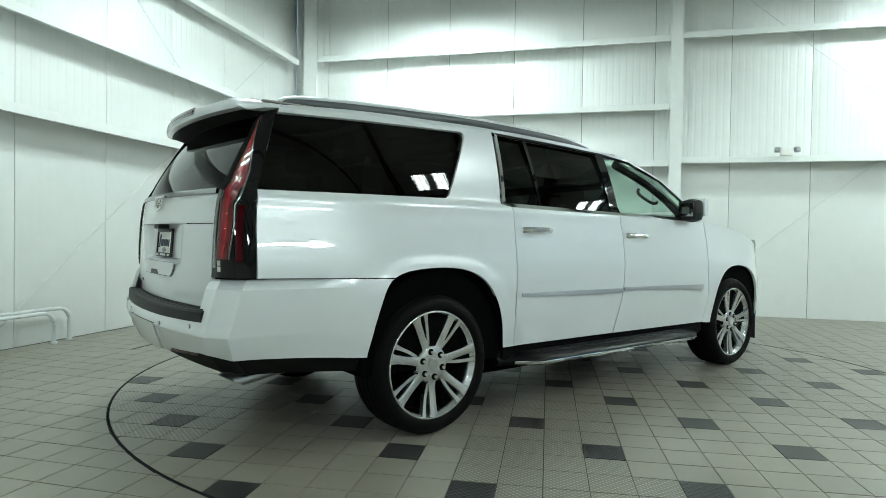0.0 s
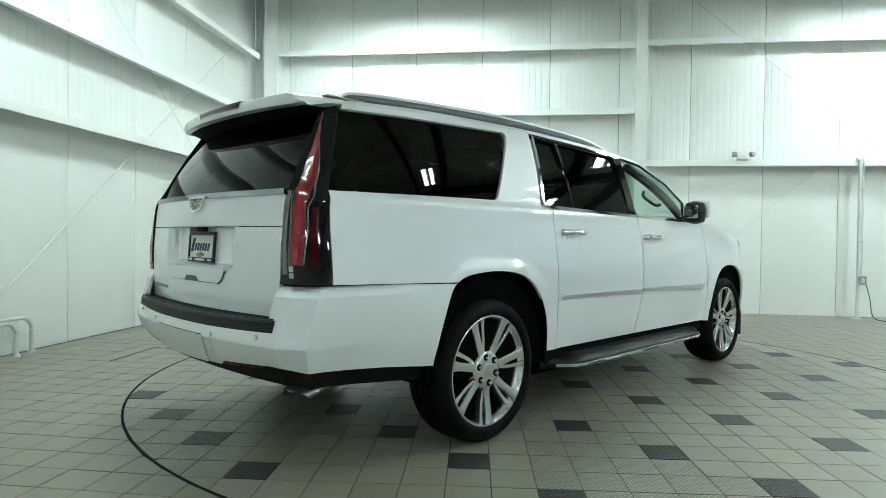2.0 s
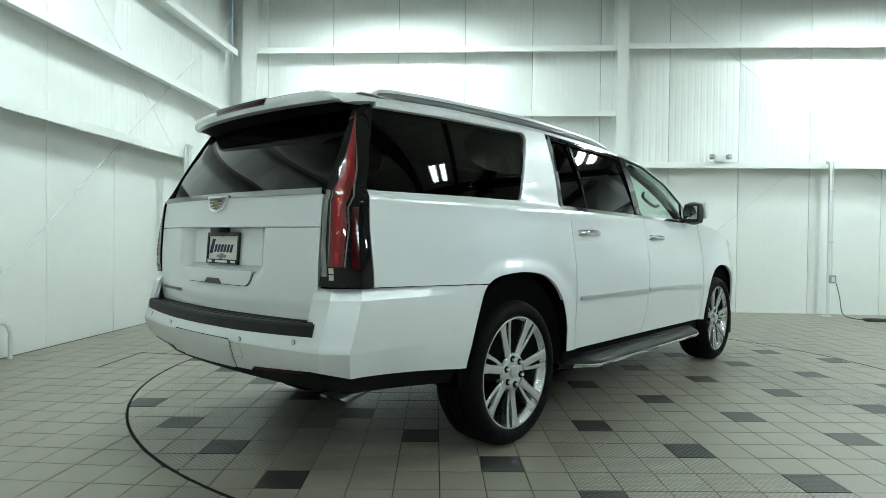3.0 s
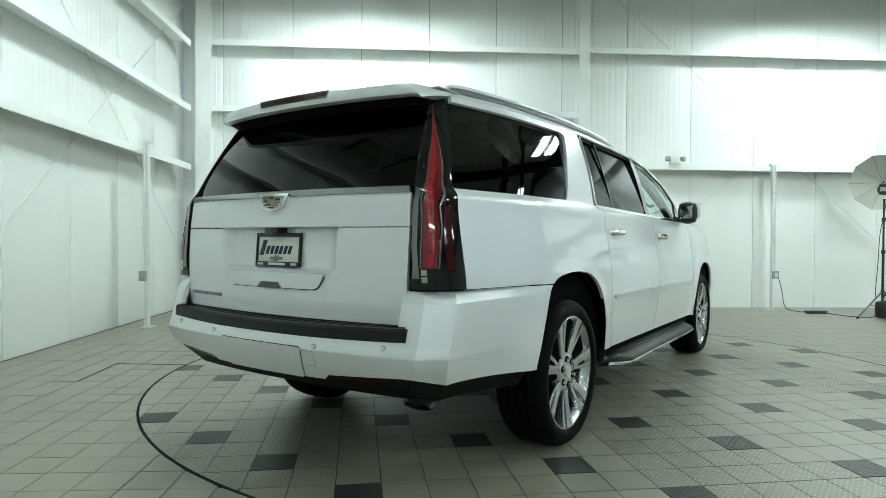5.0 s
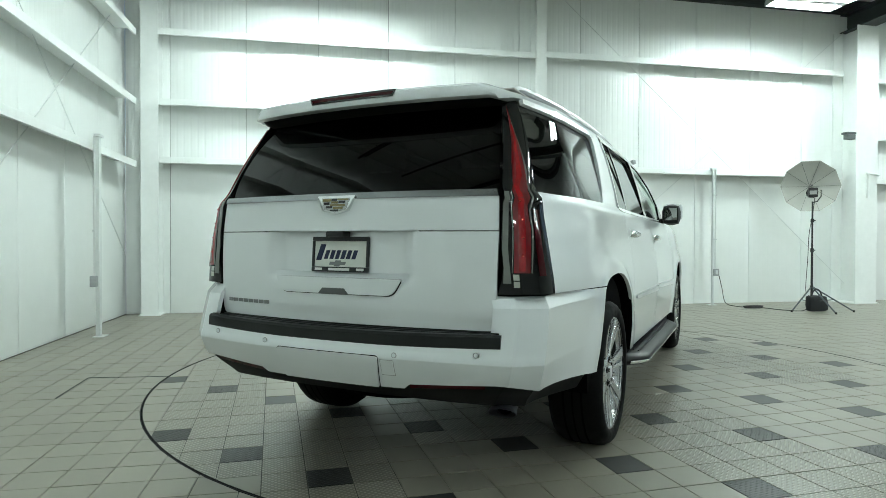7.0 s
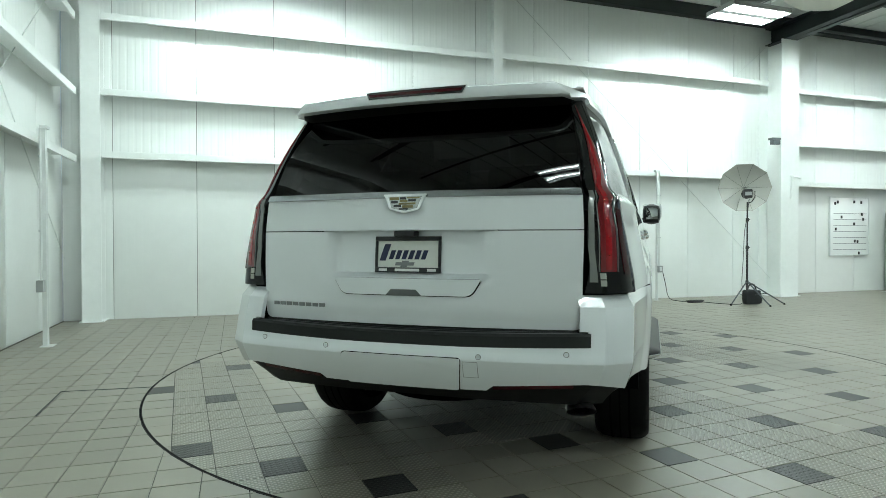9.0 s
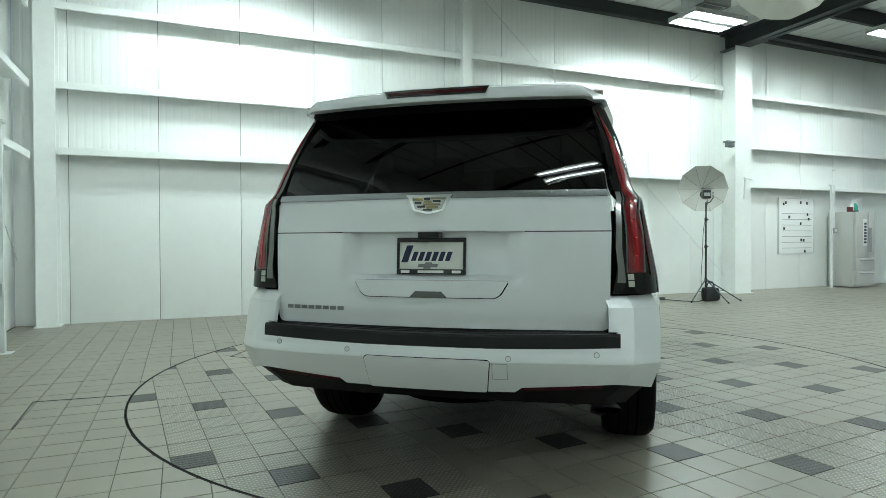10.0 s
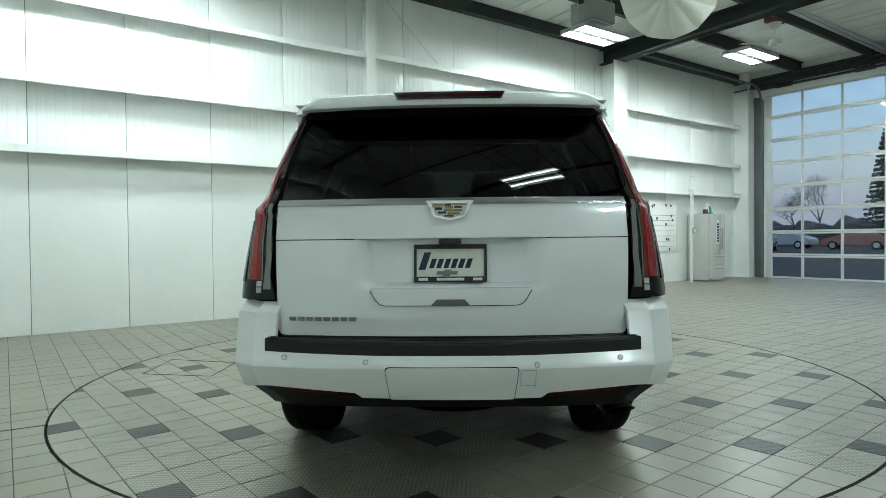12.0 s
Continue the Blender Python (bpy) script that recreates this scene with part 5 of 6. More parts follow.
def parked_car(m, colour, name, label):
    car = thing(name, m, label, "car", "parked cars")
    prof = [(-2.2, 0.35), (-2.25, 0.75), (-1.9, 0.95), (-1.35, 1.05), (-0.9, 1.42), (0.5, 1.46), (1.1, 1.0), (2.0, 0.88), (2.25, 0.65), (2.25, 0.35)]
    bm = bmesh.new()
    L = [bm.verts.new((x, -0.88 + (0.14 if z > 1.1 else 0), z)) for x, z in prof]
    R = [bm.verts.new((x, 0.88 - (0.14 if z > 1.1 else 0), z)) for x, z in prof]
    bm.faces.new(L)
    bm.faces.new(R[::-1])
    for k in range(len(prof)):
        bm.faces.new((L[k], R[k], R[(k + 1) % len(prof)], L[(k + 1) % len(prof)]))
    bmesh.ops.bevel(bm, geom=bm.edges[:], offset=0.06, segments=2, affect="EDGES")
    part("body", bm, mat(name + " paint", colour, 0.3, Coat_Weight=1.0), car)
    bm = bmesh.new()
    for s in (-1, 1):
        box(bm, -1.0, 0.75, s * 0.80 - 0.02, s * 0.80 + 0.02, 1.06, 1.38, 0.015)
    part("side_windows", bm, GLOSS_BLACK, car)
    for x in (-1.4, 1.4):
        for s in (-1, 1):
            bm = bmesh.new()
            cone(bm, 0.33, 0.33, 0.22, pose(x, s * 0.80, 0.33, 90, 0, 0), 24)
            w = part("wheel", bm, RUBBER, car)
            bm = bmesh.new()
            cone(bm, 0.20, 0.20, 0.02, pose(x, s * 0.915, 0.33, 90, 0, 0), 20)
            part("wheel_disc", bm, SATIN, w)
    return car


parked_car(pose(47.5, 20.2, -0.02, 0, 0, 94), (0.46, 0.07, 0.035), "parked_car", "orange red parked car far outside the overhead door")
parked_car(pose(39.5, 23.4, -0.02, 0, 0, 20), (0.03, 0.04, 0.07), "parked_car", "dark blue parked car in the yard")
parked_car(pose(50.0, 26.5, -0.02, 0, 0, 88), (0.50, 0.51, 0.53), "parked_car", "silver parked car in the yard")


def tree(x, y, h, evergreen):
    t = thing("tree", pose(x, y, -0.03 if x < 57 else 0.14), "dark evergreen tree beyond the yard" if evergreen else "bare leafless tree beyond the yard", "tree", "yard trees")
    rnd = random.Random(int(x * 7 + y))
    bm = bmesh.new()
    # Paler than real bark, to stand in for haze over the yard
    hazy_bark = mat("hazy_bark", (0.13, 0.115, 0.11), 0.9)
    if evergreen:
        rod(bm, (0, 0, 0), (0, 0, h), 0.18, 8, 0.03)
        part("trunk", bm, hazy_bark, t)
        bm = bmesh.new()
        z = h * 0.15
        while z < h:
            r = (h - z) * 0.21 + 0.12
            for k in range(26):
                a = rnd.uniform(0, math.tau)
                for q in range(5):
                    f = (q + 1) / 5 * r
                    p = Vector((math.cos(a) * f, math.sin(a) * f, z - 0.12 * f + rnd.uniform(-0.08, 0.08)))
                    bmesh.ops.create_cone(bm, segments=4, radius1=0.09, radius2=0.0, depth=0.30, cap_ends=False, matrix=Matrix.Translation(p) @ pose(0, 0, 0, rnd.uniform(0, 180), rnd.uniform(0, 180), 0))
            z += 0.34
        part("crown", bm, mat("evergreen needles", (0.045, 0.06, 0.05), 0.9), t)
    else:
        def limb(p, d, r, depth):
            q = p + d
            rod(bm, p, q, r, 6, r * 0.6)
            if depth:
                for _ in range(3):
                    e = d * rnd.uniform(0.6, 0.8)
                    e.rotate(Euler((rnd.uniform(-0.7, 0.7), rnd.uniform(-0.7, 0.7), rnd.uniform(0, 6))))
                    e.z = abs(e.z)
                    limb(q, e, r * 0.6, depth - 1)
        limb(Vector((0, 0, 0)), Vector((0, 0, h * 0.28)), 0.11, 6)
        part("trunk", bm, hazy_bark, t)


tree(52, 19.6, 10.5, True)
tree(60, 28, 8, False)
tree(66, 33, 6.5, False)
tree(72, 43, 7, False)

# ---- fittings along the walls ----
def conduit_post(x, y, top, axis, box_z, label, wide=0.05):
    """A strut with a conduit beside it and an outlet box."""
    post = thing("conduit_post", pose(x, y, 0, 0, 0, 0 if axis == "x" else -90), label, "conduit post", "conduit posts")
    bm = bmesh.new()
    box(bm, -wide / 2, wide / 2, 0, 0.042, 0, top, 0.003)
    box(bm, -wide / 2 - 0.05, wide / 2 + 0.05, -0.02, 0.10, 0, 0.008, 0.002)
    box(bm, -wide / 2 - 0.03, wide / 2 + 0.03, -0.004, 0.06, top, top + 0.03, 0.003)
    part("strut", bm, GALV_WHITE, post, smooth=False)
    bm = bmesh.new()
    rod(bm, (wide / 2 + 0.018, 0.0, box_z), (wide / 2 + 0.018, 0.0, top), 0.012)
    part("conduit", bm, GALV_WHITE, post)
    for z in (box_z + 0.55, box_z + 1.3):
        bm = bmesh.new()
        box(bm, -wide / 2 - 0.004, wide / 2 + 0.04, -0.016, 0.004, z, z + 0.02, 0.002)
        part("clamp", bm, GALV, post)
    bm = bmesh.new()
    box(bm, wide / 2 - 0.02, wide / 2 + 0.075, -0.035, 0.03, box_z - 0.06, box_z + 0.06, 0.006)
    ob = part("outlet_box", bm, GREY_PLASTIC, post)
    bm = bmesh.new()
    box(bm, wide / 2 + 0.005, wide / 2 + 0.05, -0.042, -0.034, box_z - 0.035, box_z + 0.035, 0.003)
    part("cover", bm, GALV, ob)
    return post


conduit_post(3.86, FLANGE - 0.06, 2.30, "x", 0.56, "slim grey conduit post with an outlet box against the wall", 0.03)
conduit_post(9.52, FLANGE - 0.16, 2.22, "x", 1.25, "white conduit post with a switch box beside the refrigerator")
conduit_post(-5.125, 8.16, 2.22, "y", 0.62, "grey conduit post with an outlet box against the wall", 0.075)


def brace(a, b, label="thin steel cable cross brace on the wall"):
    bm = bmesh.new()
    rod(bm, a, b, 0.0055, 8)
    single("cable_brace", bm, CABLE_WHITE, label, "cable brace", "structure", "cable braces")


YB, XB = YN - 0.09, XW + 0.09
brace((0.95, YB, 5.30), (6.70, YB, 0.32))
brace((6.70, YB, 4.95), (0.95, YB, 0.15))
brace((XB, 4.20, 5.42), (XB, 10.05, 0.85))
brace((XB, 10.25, 4.70), (XB, 4.65, 0.10))
brace((XB, 3.9, 5.3), (XB, -1.5, 0.3))

# Low pipes that bend into the floor
for y_end, z, x, r in ((5.30, 0.300, XW + 0.14, 0.019), (5.52, 0.325, XW + 0.09, 0.019)):
    bm = bmesh.new()
    pts = [(x, -1.0, z - 0.02), (x, y_end - 0.14, z)] + [(x, y_end - 0.12 + 0.12 * math.sin(a), z - 0.12 + 0.12 * math.cos(a)) for a in np.linspace(0.2, math.pi / 2, 7)] + [(x, y_end, 0.0)]
    pipe(bm, pts, r, 12)
    cone(bm, 0.03, 0.03, 0.02, pose(x, y_end, 0.01), 14)
    single("wall_pipe", bm, GALV_WHITE, "pale painted pipe low on the wall, bent into the floor", "pipe", group="wall pipes")

# Twin emergency light on the girt
em = thing("emergency_light", pose(2.25, FLANGE - 0.02, 2.31), "cream twin-head emergency light on the wall girt", "emergency light")
bm = bmesh.new()
box(bm, -0.075, 0.075, -0.035, 0.04, 0.0, 0.11, 0.008)
part("case", bm, WHITE_PLASTIC, em)
for s in (-1, 1):
    bm = bmesh.new()
    box(bm, -0.035, 0.035, -0.03, 0.03, -0.035, 0.035, 0.012, pose(s * 0.125, -0.03, 0.075, -15, 0, s * 25))
    part("lamp_head", bm, GREY_PLASTIC, em)

# Bracket and horn speaker on the frame column
br = thing("wall_speaker", pose(6.42, 9.86, 2.96), "small grey speaker bracket on the white column", "speaker")
bm = bmesh.new()
box(bm, -0.14, 0.06, -0.06, 0.06, 0.0, 0.04, 0.01)
box(bm, -0.11, 0.06, -0.045, 0.045, -0.085, -0.001, 0.01)
part("body", bm, TRACK_GREY, br)
bm = bmesh.new()
pipe(bm, smooth_path([(6.94, 9.79, 2.26), (6.62, 9.70, 2.27), (6.64, 9.71, 2.22), (6.70, 9.78, 1.86)], 5), 0.018, 8)
single("wall_bracket", bm, STEEL_WHITE, "white triangular bracket on the frame column", "bracket")

# Whiteboard with rows of magnets
board = thing("whiteboard", pose(8.36, YN - 0.035, 0.77), "white schedule board with ruled lines and small dark magnets", "whiteboard")
bm = bmesh.new()
box(bm, 0, 1.08, 0, 0.03, 0, 1.18, 0.004)
part("panel", bm, mat("gloss white board", (0.82, 0.83, 0.82), 0.2), board)
bm = bmesh.new()
for a, b, c, d in ((-0.02, 1.10, -0.02, 0.0), (-0.02, 1.10, 1.18, 1.20), (-0.02, 0.0, 0.0, 1.18), (1.08, 1.10, 0.0, 1.18)):
    box(bm, a, b, -0.006, 0.03, c, d, 0.003)
part("frame", bm, GALV_WHITE, board)
for i in range(7):
    bm = bmesh.new()
    box(bm, 0.08, 1.02, -0.0025, -0.0005, 0.10 + 0.125 * i, 0.108 + 0.125 * i)
    part("rule", bm, mat("grey print", (0.16, 0.17, 0.17), 0.6), board)
for x, z in ((0.12, 1.06), (0.19, 1.09), (0.66, 1.10), (0.86, 1.09), (0.30, 0.78), (0.92, 0.74), (0.88, 0.84), (0.66, 0.64), (0.14, 0.53), (0.68, 0.28), (0.76, 0.27), (0.80, 0.03)):
    bm = bmesh.new()
    box(bm, x - 0.022, x + 0.022, -0.012, -0.001, z - 0.03, z + 0.03, 0.004)
    part("magnet", bm, BLACK_PLASTIC, board)

# Refrigerator with bottles on it
fr = thing("refrigerator", pose(9.92, 9.66, 0), "grey stainless refrigerator with two doors over two drawers", "refrigerator")
FRIDGE = noisy(mat("dull grey appliance enamel", (0.46, 0.465, 0.44), 0.4), 3, 0.05)
bm = bmesh.new()
box(bm, 0, 0.64, 0.07, 0.62, 0.02, 1.66, 0.01)
part("body", bm, FRIDGE, fr)
for x0, x1, z0, z1, hx in ((0.002, 0.416, 0.66, 1.66, 0.385), (0.424, 0.638, 0.66, 1.66, 0.455), (0.002, 0.638, 0.37, 0.652, 0), (0.002, 0.638, 0.06, 0.362, 0)):
    bm = bmesh.new()
    box(bm, x0, x1, 0.0, 0.065, z0, z1, 0.012)
    d = part("door" if hx else "drawer", bm, FRIDGE, fr)
    bm = bmesh.new()
    if hx:
        box(bm, hx - 0.012, hx + 0.012, -0.045, -0.02, z0 + 0.12, z1 - 0.35, 0.008)
    else:
        box(bm, x0 + 0.1, x1 - 0.1, -0.045, -0.02, z1 - 0.06, z1 - 0.035, 0.008)
    part("handle", bm, GREY_PLASTIC, d)
bm = bmesh.new()
box(bm, 0.23, 0.36, -0.006, -0.001, 0.92, 1.50)
note = part("paper_strip", bm, PLATE_WHITE, fr, "white paper strip with upright dark print")
for i in range(7):
    bm = bmesh.new()
    box(bm, 0.255, 0.335, -0.0085, -0.0055, 0.97 + 0.068 * i, 1.015 + 0.068 * i)
    part("print_bar", bm, INK, note)
for x, r, h, c, nm, lb in ((0.30, 0.045, 0.24, (0.75, 0.76, 0.75), "bottle", "white pump bottle on the refrigerator"), (0.415, 0.055, 0.20, (0.02, 0.36, 0.27), "bottle", "teal green bottle on the refrigerator")):
    b = thing(nm, pose(9.92 + x, 9.95, 1.66), lb, "bottle", "bottles on the refrigerator")
    bm = bmesh.new()
    ring = [(0.0, 0.0), (r, 0.004), (r, h * 0.7), (r * 0.5, h * 0.86), (r * 0.4, h)]
    rr = [[bm.verts.new((q * math.cos(a), q * math.sin(a), z)) for a in np.linspace(0, math.tau, 16, endpoint=False)] for q, z in ring[1:]]
    for p, q in zip(rr, rr[1:]):
        for k in range(16):
            bm.faces.new((p[k], p[(k + 1) % 16], q[(k + 1) % 16], q[k]))
    bm.faces.new(rr[0][::-1])
    part("body", bm, mat("bottle plastic", c, 0.35), b)
    bm = bmesh.new()
    cone(bm, r * 0.42, r * 0.4, 0.04, pose(0, 0, h + 0.02), 14)
    part("cap", bm, WHITE_PLASTIC, b)
bm = bmesh.new()
box(bm, 9.96, 10.03, 9.80, 9.90, 1.66, 1.77, 0.01)
single("carton", bm, mat("dark red card", (0.12, 0.03, 0.03), 0.6), "small dark red carton on the refrigerator", "box")
bm = bmesh.new()
box(bm, 10.06, 10.15, 9.74, 9.84, 1.66, 1.69, 0.012)
single("tape_roll", bm, BLACK_PLASTIC, "flat black item on the refrigerator", "tape")


# ---- studio lights ----
def umbrella(parent, r, depth, ribs, fabric, m, puff=0.02):
    """A shallow umbrella whose hollow side looks along local -z, the tip at the origin."""
    cap = part("umbrella", bmesh.new(), fabric, parent)
    cap.matrix_local = m
    for i in range(ribs):
        bm = bmesh.new()
        n, k = 7, 5
        a0, a1 = math.tau * i / ribs, math.tau * (i + 1) / ribs
        grid = []
        for u in range(n + 1):
            f = u / n
            row = []
            for v in range(k + 1):
                g = v / k
                p0 = Vector((math.cos(a0), math.sin(a0), 0))
                p1 = Vector((math.cos(a1), math.sin(a1), 0))
                p = p0.lerp(p1, g) * (r * f)
                p.z = -depth * f ** 1.8 + puff * r * math.sin(math.pi * g) * f
                row.append(bm.verts.new(p))
            grid.append(row)
        for p, q in zip(grid, grid[1:]):
            for v in range(k):
                bm.faces.new((p[v], p[v + 1], q[v + 1], q[v]))
        bmesh.ops.remove_doubles(bm, verts=bm.verts, dist=0.0005)
        part("gore", bm, fabric, cap)
        bm = bmesh.new()
        pipe(bm, [(math.cos(a0) * r * f * 0.985, math.sin(a0) * r * f * 0.985, -depth * f ** 1.8 - 0.006) for f in np.linspace(0.02, 1, 8)], 0.0024, 5)
        part("rib", bm, STEEL_GREY, cap)
    bm = bmesh.new()
    rod(bm, (0, 0, 0.04), (0, 0, -0.62 if r < 0.7 else -0.7), 0.005, 8)
    cone(bm, 0.012, 0.006, 0.05, pose(0, 0, 0.035), 10)
    part("shaft", bm, STEEL_DARK, cap)
    return cap


FABRIC = noisy(mat("white umbrella fabric", (0.66, 0.66, 0.60), 0.75, Transmission_Weight=0.0), 3, 0.05, bump=0.001, bump_scale=30)
# White lining with its backlit shade put into the base colour
FABRIC_BACKLIT = noisy(mat("silver white lining darkened as backlit", (0.38, 0.38, 0.345), 0.6), 3, 0.05, bump=0.001, bump_scale=30)

SX, SY = 4.95, 9.08
stand = thing("light_stand", pose(SX, SY, 0), "black light stand with a flash head and white reflector umbrella", "light stand")
bm = bmesh.new()
rod(bm, (0, 0, 0.12), (0, 0, 0.95), 0.017, 14)
part("lower_tube", bm, BLACK_PLASTIC, stand)
bm = bmesh.new()
rod(bm, (0, 0, 0.9501), (0, 0, 1.72), 0.013, 14)
part("upper_tube", bm, BLACK_PLASTIC, stand)
for z in (0.36, 0.95, 1.42):
    bm = bmesh.new()
    cone(bm, 0.027, 0.024, 0.06, pose(0, 0, z), 16)
    rod(bm, (0.02, 0, z), (0.055, 0, z), 0.008, 8)
    part("collar", bm, BLACK_PLASTIC, stand)
for a in (200, 320, 262):
    c, s = math.cos(radians(a)), math.sin(radians(a))
    reach = 0.56
    bm = bmesh.new()
    rod(bm, (0.025 * c, 0.025 * s, 0.36), (reach * c, reach * s, 0.012), 0.011, 10)
    leg = part("leg", bm, STEEL_GREY, stand)
    bm = bmesh.new()
    rod(bm, (0.02 * c, 0.02 * s, 0.14), (0.30 * c, 0.30 * s, 0.18), 0.007, 8)
    part("strut", bm, BLACK_PLASTIC, leg)
    bm = bmesh.new()
    cone(bm, 0.015, 0.012, 0.03, pose(reach * c, reach * s, 0.015), 10)
    part("rubber_foot", bm, RUBBER, leg)
aim = Vector((-0.62, -0.78, -0.05)).normalized()
turn = aim.to_track_quat("-Z", "Y").to_matrix().to_4x4()
bm = bmesh.new()
head_m = Matrix.Translation((0, 0, 1.86)) @ (-aim).to_track_quat("-Z", "Y").to_matrix().to_4x4()
box(bm, -0.065, 0.065, -0.075, 0.075, -0.10, 0.14, 0.02, head_m)
cone(bm, 0.075, 0.085, 0.06, head_m @ pose(0, 0, -0.13), 22)
head = part("flash_head", bm, BLACK_PLASTIC, stand)
bm = bmesh.new()
pipe(bm, [(0, 0, 1.70), (0.05, -0.04, 1.72), (0.09, -0.07, 1.80), (0.09, -0.07, 1.90)], 0.009, 8)
part("yoke", bm, BLACK_PLASTIC, head)
bm = bmesh.new()
box(bm, -0.05, 0.05, -0.03, 0.03, 0.1405, 0.144, 0.001, head_m)
part("control_panel", bm, GREY_PLASTIC, head)
umbrella(stand, 0.425, 0.16, 10, FABRIC_BACKLIT, Matrix.Translation(Vector((-0.02, 0, 1.97)) - aim * 0.42) @ turn)
bm = bmesh.new()
pipe(bm, smooth_path([(0.06, 0.02, 1.78), (0.03, 0.03, 1.5), (-0.03, 0.03, 1.2), (-0.06, 0.02, 0.8), (-0.09, 0.02, 0.4), (-0.10, 0.0, 0.25)], 6), 0.005, 7)
part("cable", bm, BLACK_PLASTIC, stand)
bag = thing("sandbag", pose(SX - 0.02, SY - 0.12, 0), "black sandbag at the foot of the light stand", "sandbag")
bm = bmesh.new()
box(bm, -0.15, 0.15, -0.075, 0.075, 0.0, 0.24, 0.05)
bmesh.ops.subdivide_edges(bm, edges=bm.edges[:], cuts=2, use_grid_fill=True)
for v in bm.verts:
    v.co += 0.02 * noise.noise_vector(v.co * 9) * (1 if v.co.z > 0.02 else 0)
    v.co.x *= 1.12 - 0.5 * v.co.z
part("sack", bm, mat("black canvas", (0.014, 0.015, 0.016), 0.85), bag)
bm = bmesh.new()
pipe(bm, smooth_path([(-0.10, 0, 0.22), (-0.06, 0, 0.31), (0.0, 0, 0.34), (0.06, 0, 0.31), (0.10, 0, 0.22)], 5), 0.012, 8)
part("strap", bm, BLACK_PLASTIC, bag)
# Its cable along the floor to the conduit post
bm = bmesh.new()
pipe(bm, smooth_path([(SX - 0.1, SY - 0.05, 0.24), (SX - 0.2, SY - 0.1, 0.02), (SX - 0.5, SY - 0.02, 0.012), (4.35, 9.40, 0.012), (4.18, 9.52, 0.014), (4.02, 9.62, 0.02), (3.98, 9.85, 0.06), (3.99, 9.96, 0.30), (3.95, 9.98, 0.50)], 8), 0.006, 8)
single("power_cable", bm, BLACK_PLASTIC, "grey power cable running over the floor to the outlet", "cable")
bm = bmesh.new()
for i in range(5):
    pipe(bm, [(4.22 + (0.15 + 0.008 * i) * math.cos(a), 9.48 + 0.06 * math.sin(a), 0.008 + 0.007 * i) for a in np.linspace(0, math.tau, 25)], 0.006, 6)
single("cable_coil", bm, BLACK_PLASTIC, "flat coil of dark cable on the floor", "cable")

# Overhead umbrella hung from the roof
oh = thing("hanging_umbrella_light", pose(3.50, 6.50, 4.52), "large white photo umbrella light hung from the roof", "studio light")
aim2 = Vector((-0.80, -0.38, -0.46)).normalized()
turn2 = aim2.to_track_quat("Z", "Y").to_matrix().to_4x4()
umbrella(oh, 0.68, 0.22, 12, FABRIC, Matrix.Translation(aim2 * 0.12) @ turn2, 0.06)
bm = bmesh.new()
box(bm, -0.07, 0.07, -0.07, 0.07, -0.62, -0.40, 0.02, turn2)
part("flash_head", bm, BLACK_PLASTIC, oh)
bm = bmesh.new()
rod(bm, turn2 @ Vector((0, 0, -0.5)), (0.42, 0.2, ZTOP - 4.52), 0.016)
part("drop_arm", bm, STEEL_DARK, oh)

# ---- roof fittings ----
uh = thing("unit_heater", pose(4.55, 8.72, 4.90), "grey box unit heater hung under the roof", "heater")
bm = bmesh.new()
box(bm, -0.30, 0.30, -0.25, 0.25, 0.0, 0.36, 0.015)
part("case", bm, GREY_PLASTIC, uh)
bm = bmesh.new()
for a, b, c, d in ((-0.24, 0.24, -0.20, -0.185), (-0.24, 0.24, 0.185, 0.20), (-0.24, -0.225, -0.1845, 0.1845), (0.225, 0.24, -0.1845, 0.1845)):
    box(bm, a, b, c, d, -0.006, 0.003, 0.001)
part("grille_frame", bm, WHITE_PLASTIC, uh)
bm = bmesh.new()
cone(bm, 0.14, 0.14, 0.10, pose(0.34, 0.0, 0.2, 0, 90, 0), 20)
part("fan_housing", bm, GREY_PLASTIC, uh)
for sx in (-0.25, 0.25):
    bm = bmesh.new()
    rod(bm, (sx, 0, 0.36), (sx, 0, ZTOP - 4.90), 0.008, 8)
    part("hanger", bm, STEEL_DARK, uh)

fan = thing("ceiling_fan", pose(8.05, 7.25, 4.78), "white three-blade ceiling fan on a long rod", "ceiling fan")
bm = bmesh.new()
rod(bm, (0, 0, 0.08), (0, 0, ZTOP - 4.80), 0.012, 10)
part("rod", bm, STEEL_WHITE, fan)
bm = bmesh.new()
cone(bm, 0.06, 0.13, 0.11, pose(0, 0, 0.345), 20)
part("canopy", bm, WHITE_PLASTIC, fan)
bm = bmesh.new()
cone(bm, 0.11, 0.11, 0.09, pose(0, 0, 0.04), 24)
cone(bm, 0.08, 0.05, 0.05, pose(0, 0, -0.03), 24)
part("motor", bm, WHITE_PLASTIC, fan)
for a in (20, 140, 260):
    bm = bmesh.new()
    box(bm, 0.10, 0.62, -0.035, 0.035, 0.03, 0.036, 0.003, pose(0, 0, 0, 0, 0, a) @ pose(0, 0, 0, 8, 0, 0))
    part("blade", bm, WHITE_PLASTIC, fan)
bm = bmesh.new()
box(bm, 7.86, 8.24, 7.12, 7.36, 5.185, 5.30, 0.02)
single("roof_junction_box", bm, mat("dull red enamel", (0.16, 0.02, 0.015), 0.5), "dull red box under the roof purlins", "box")
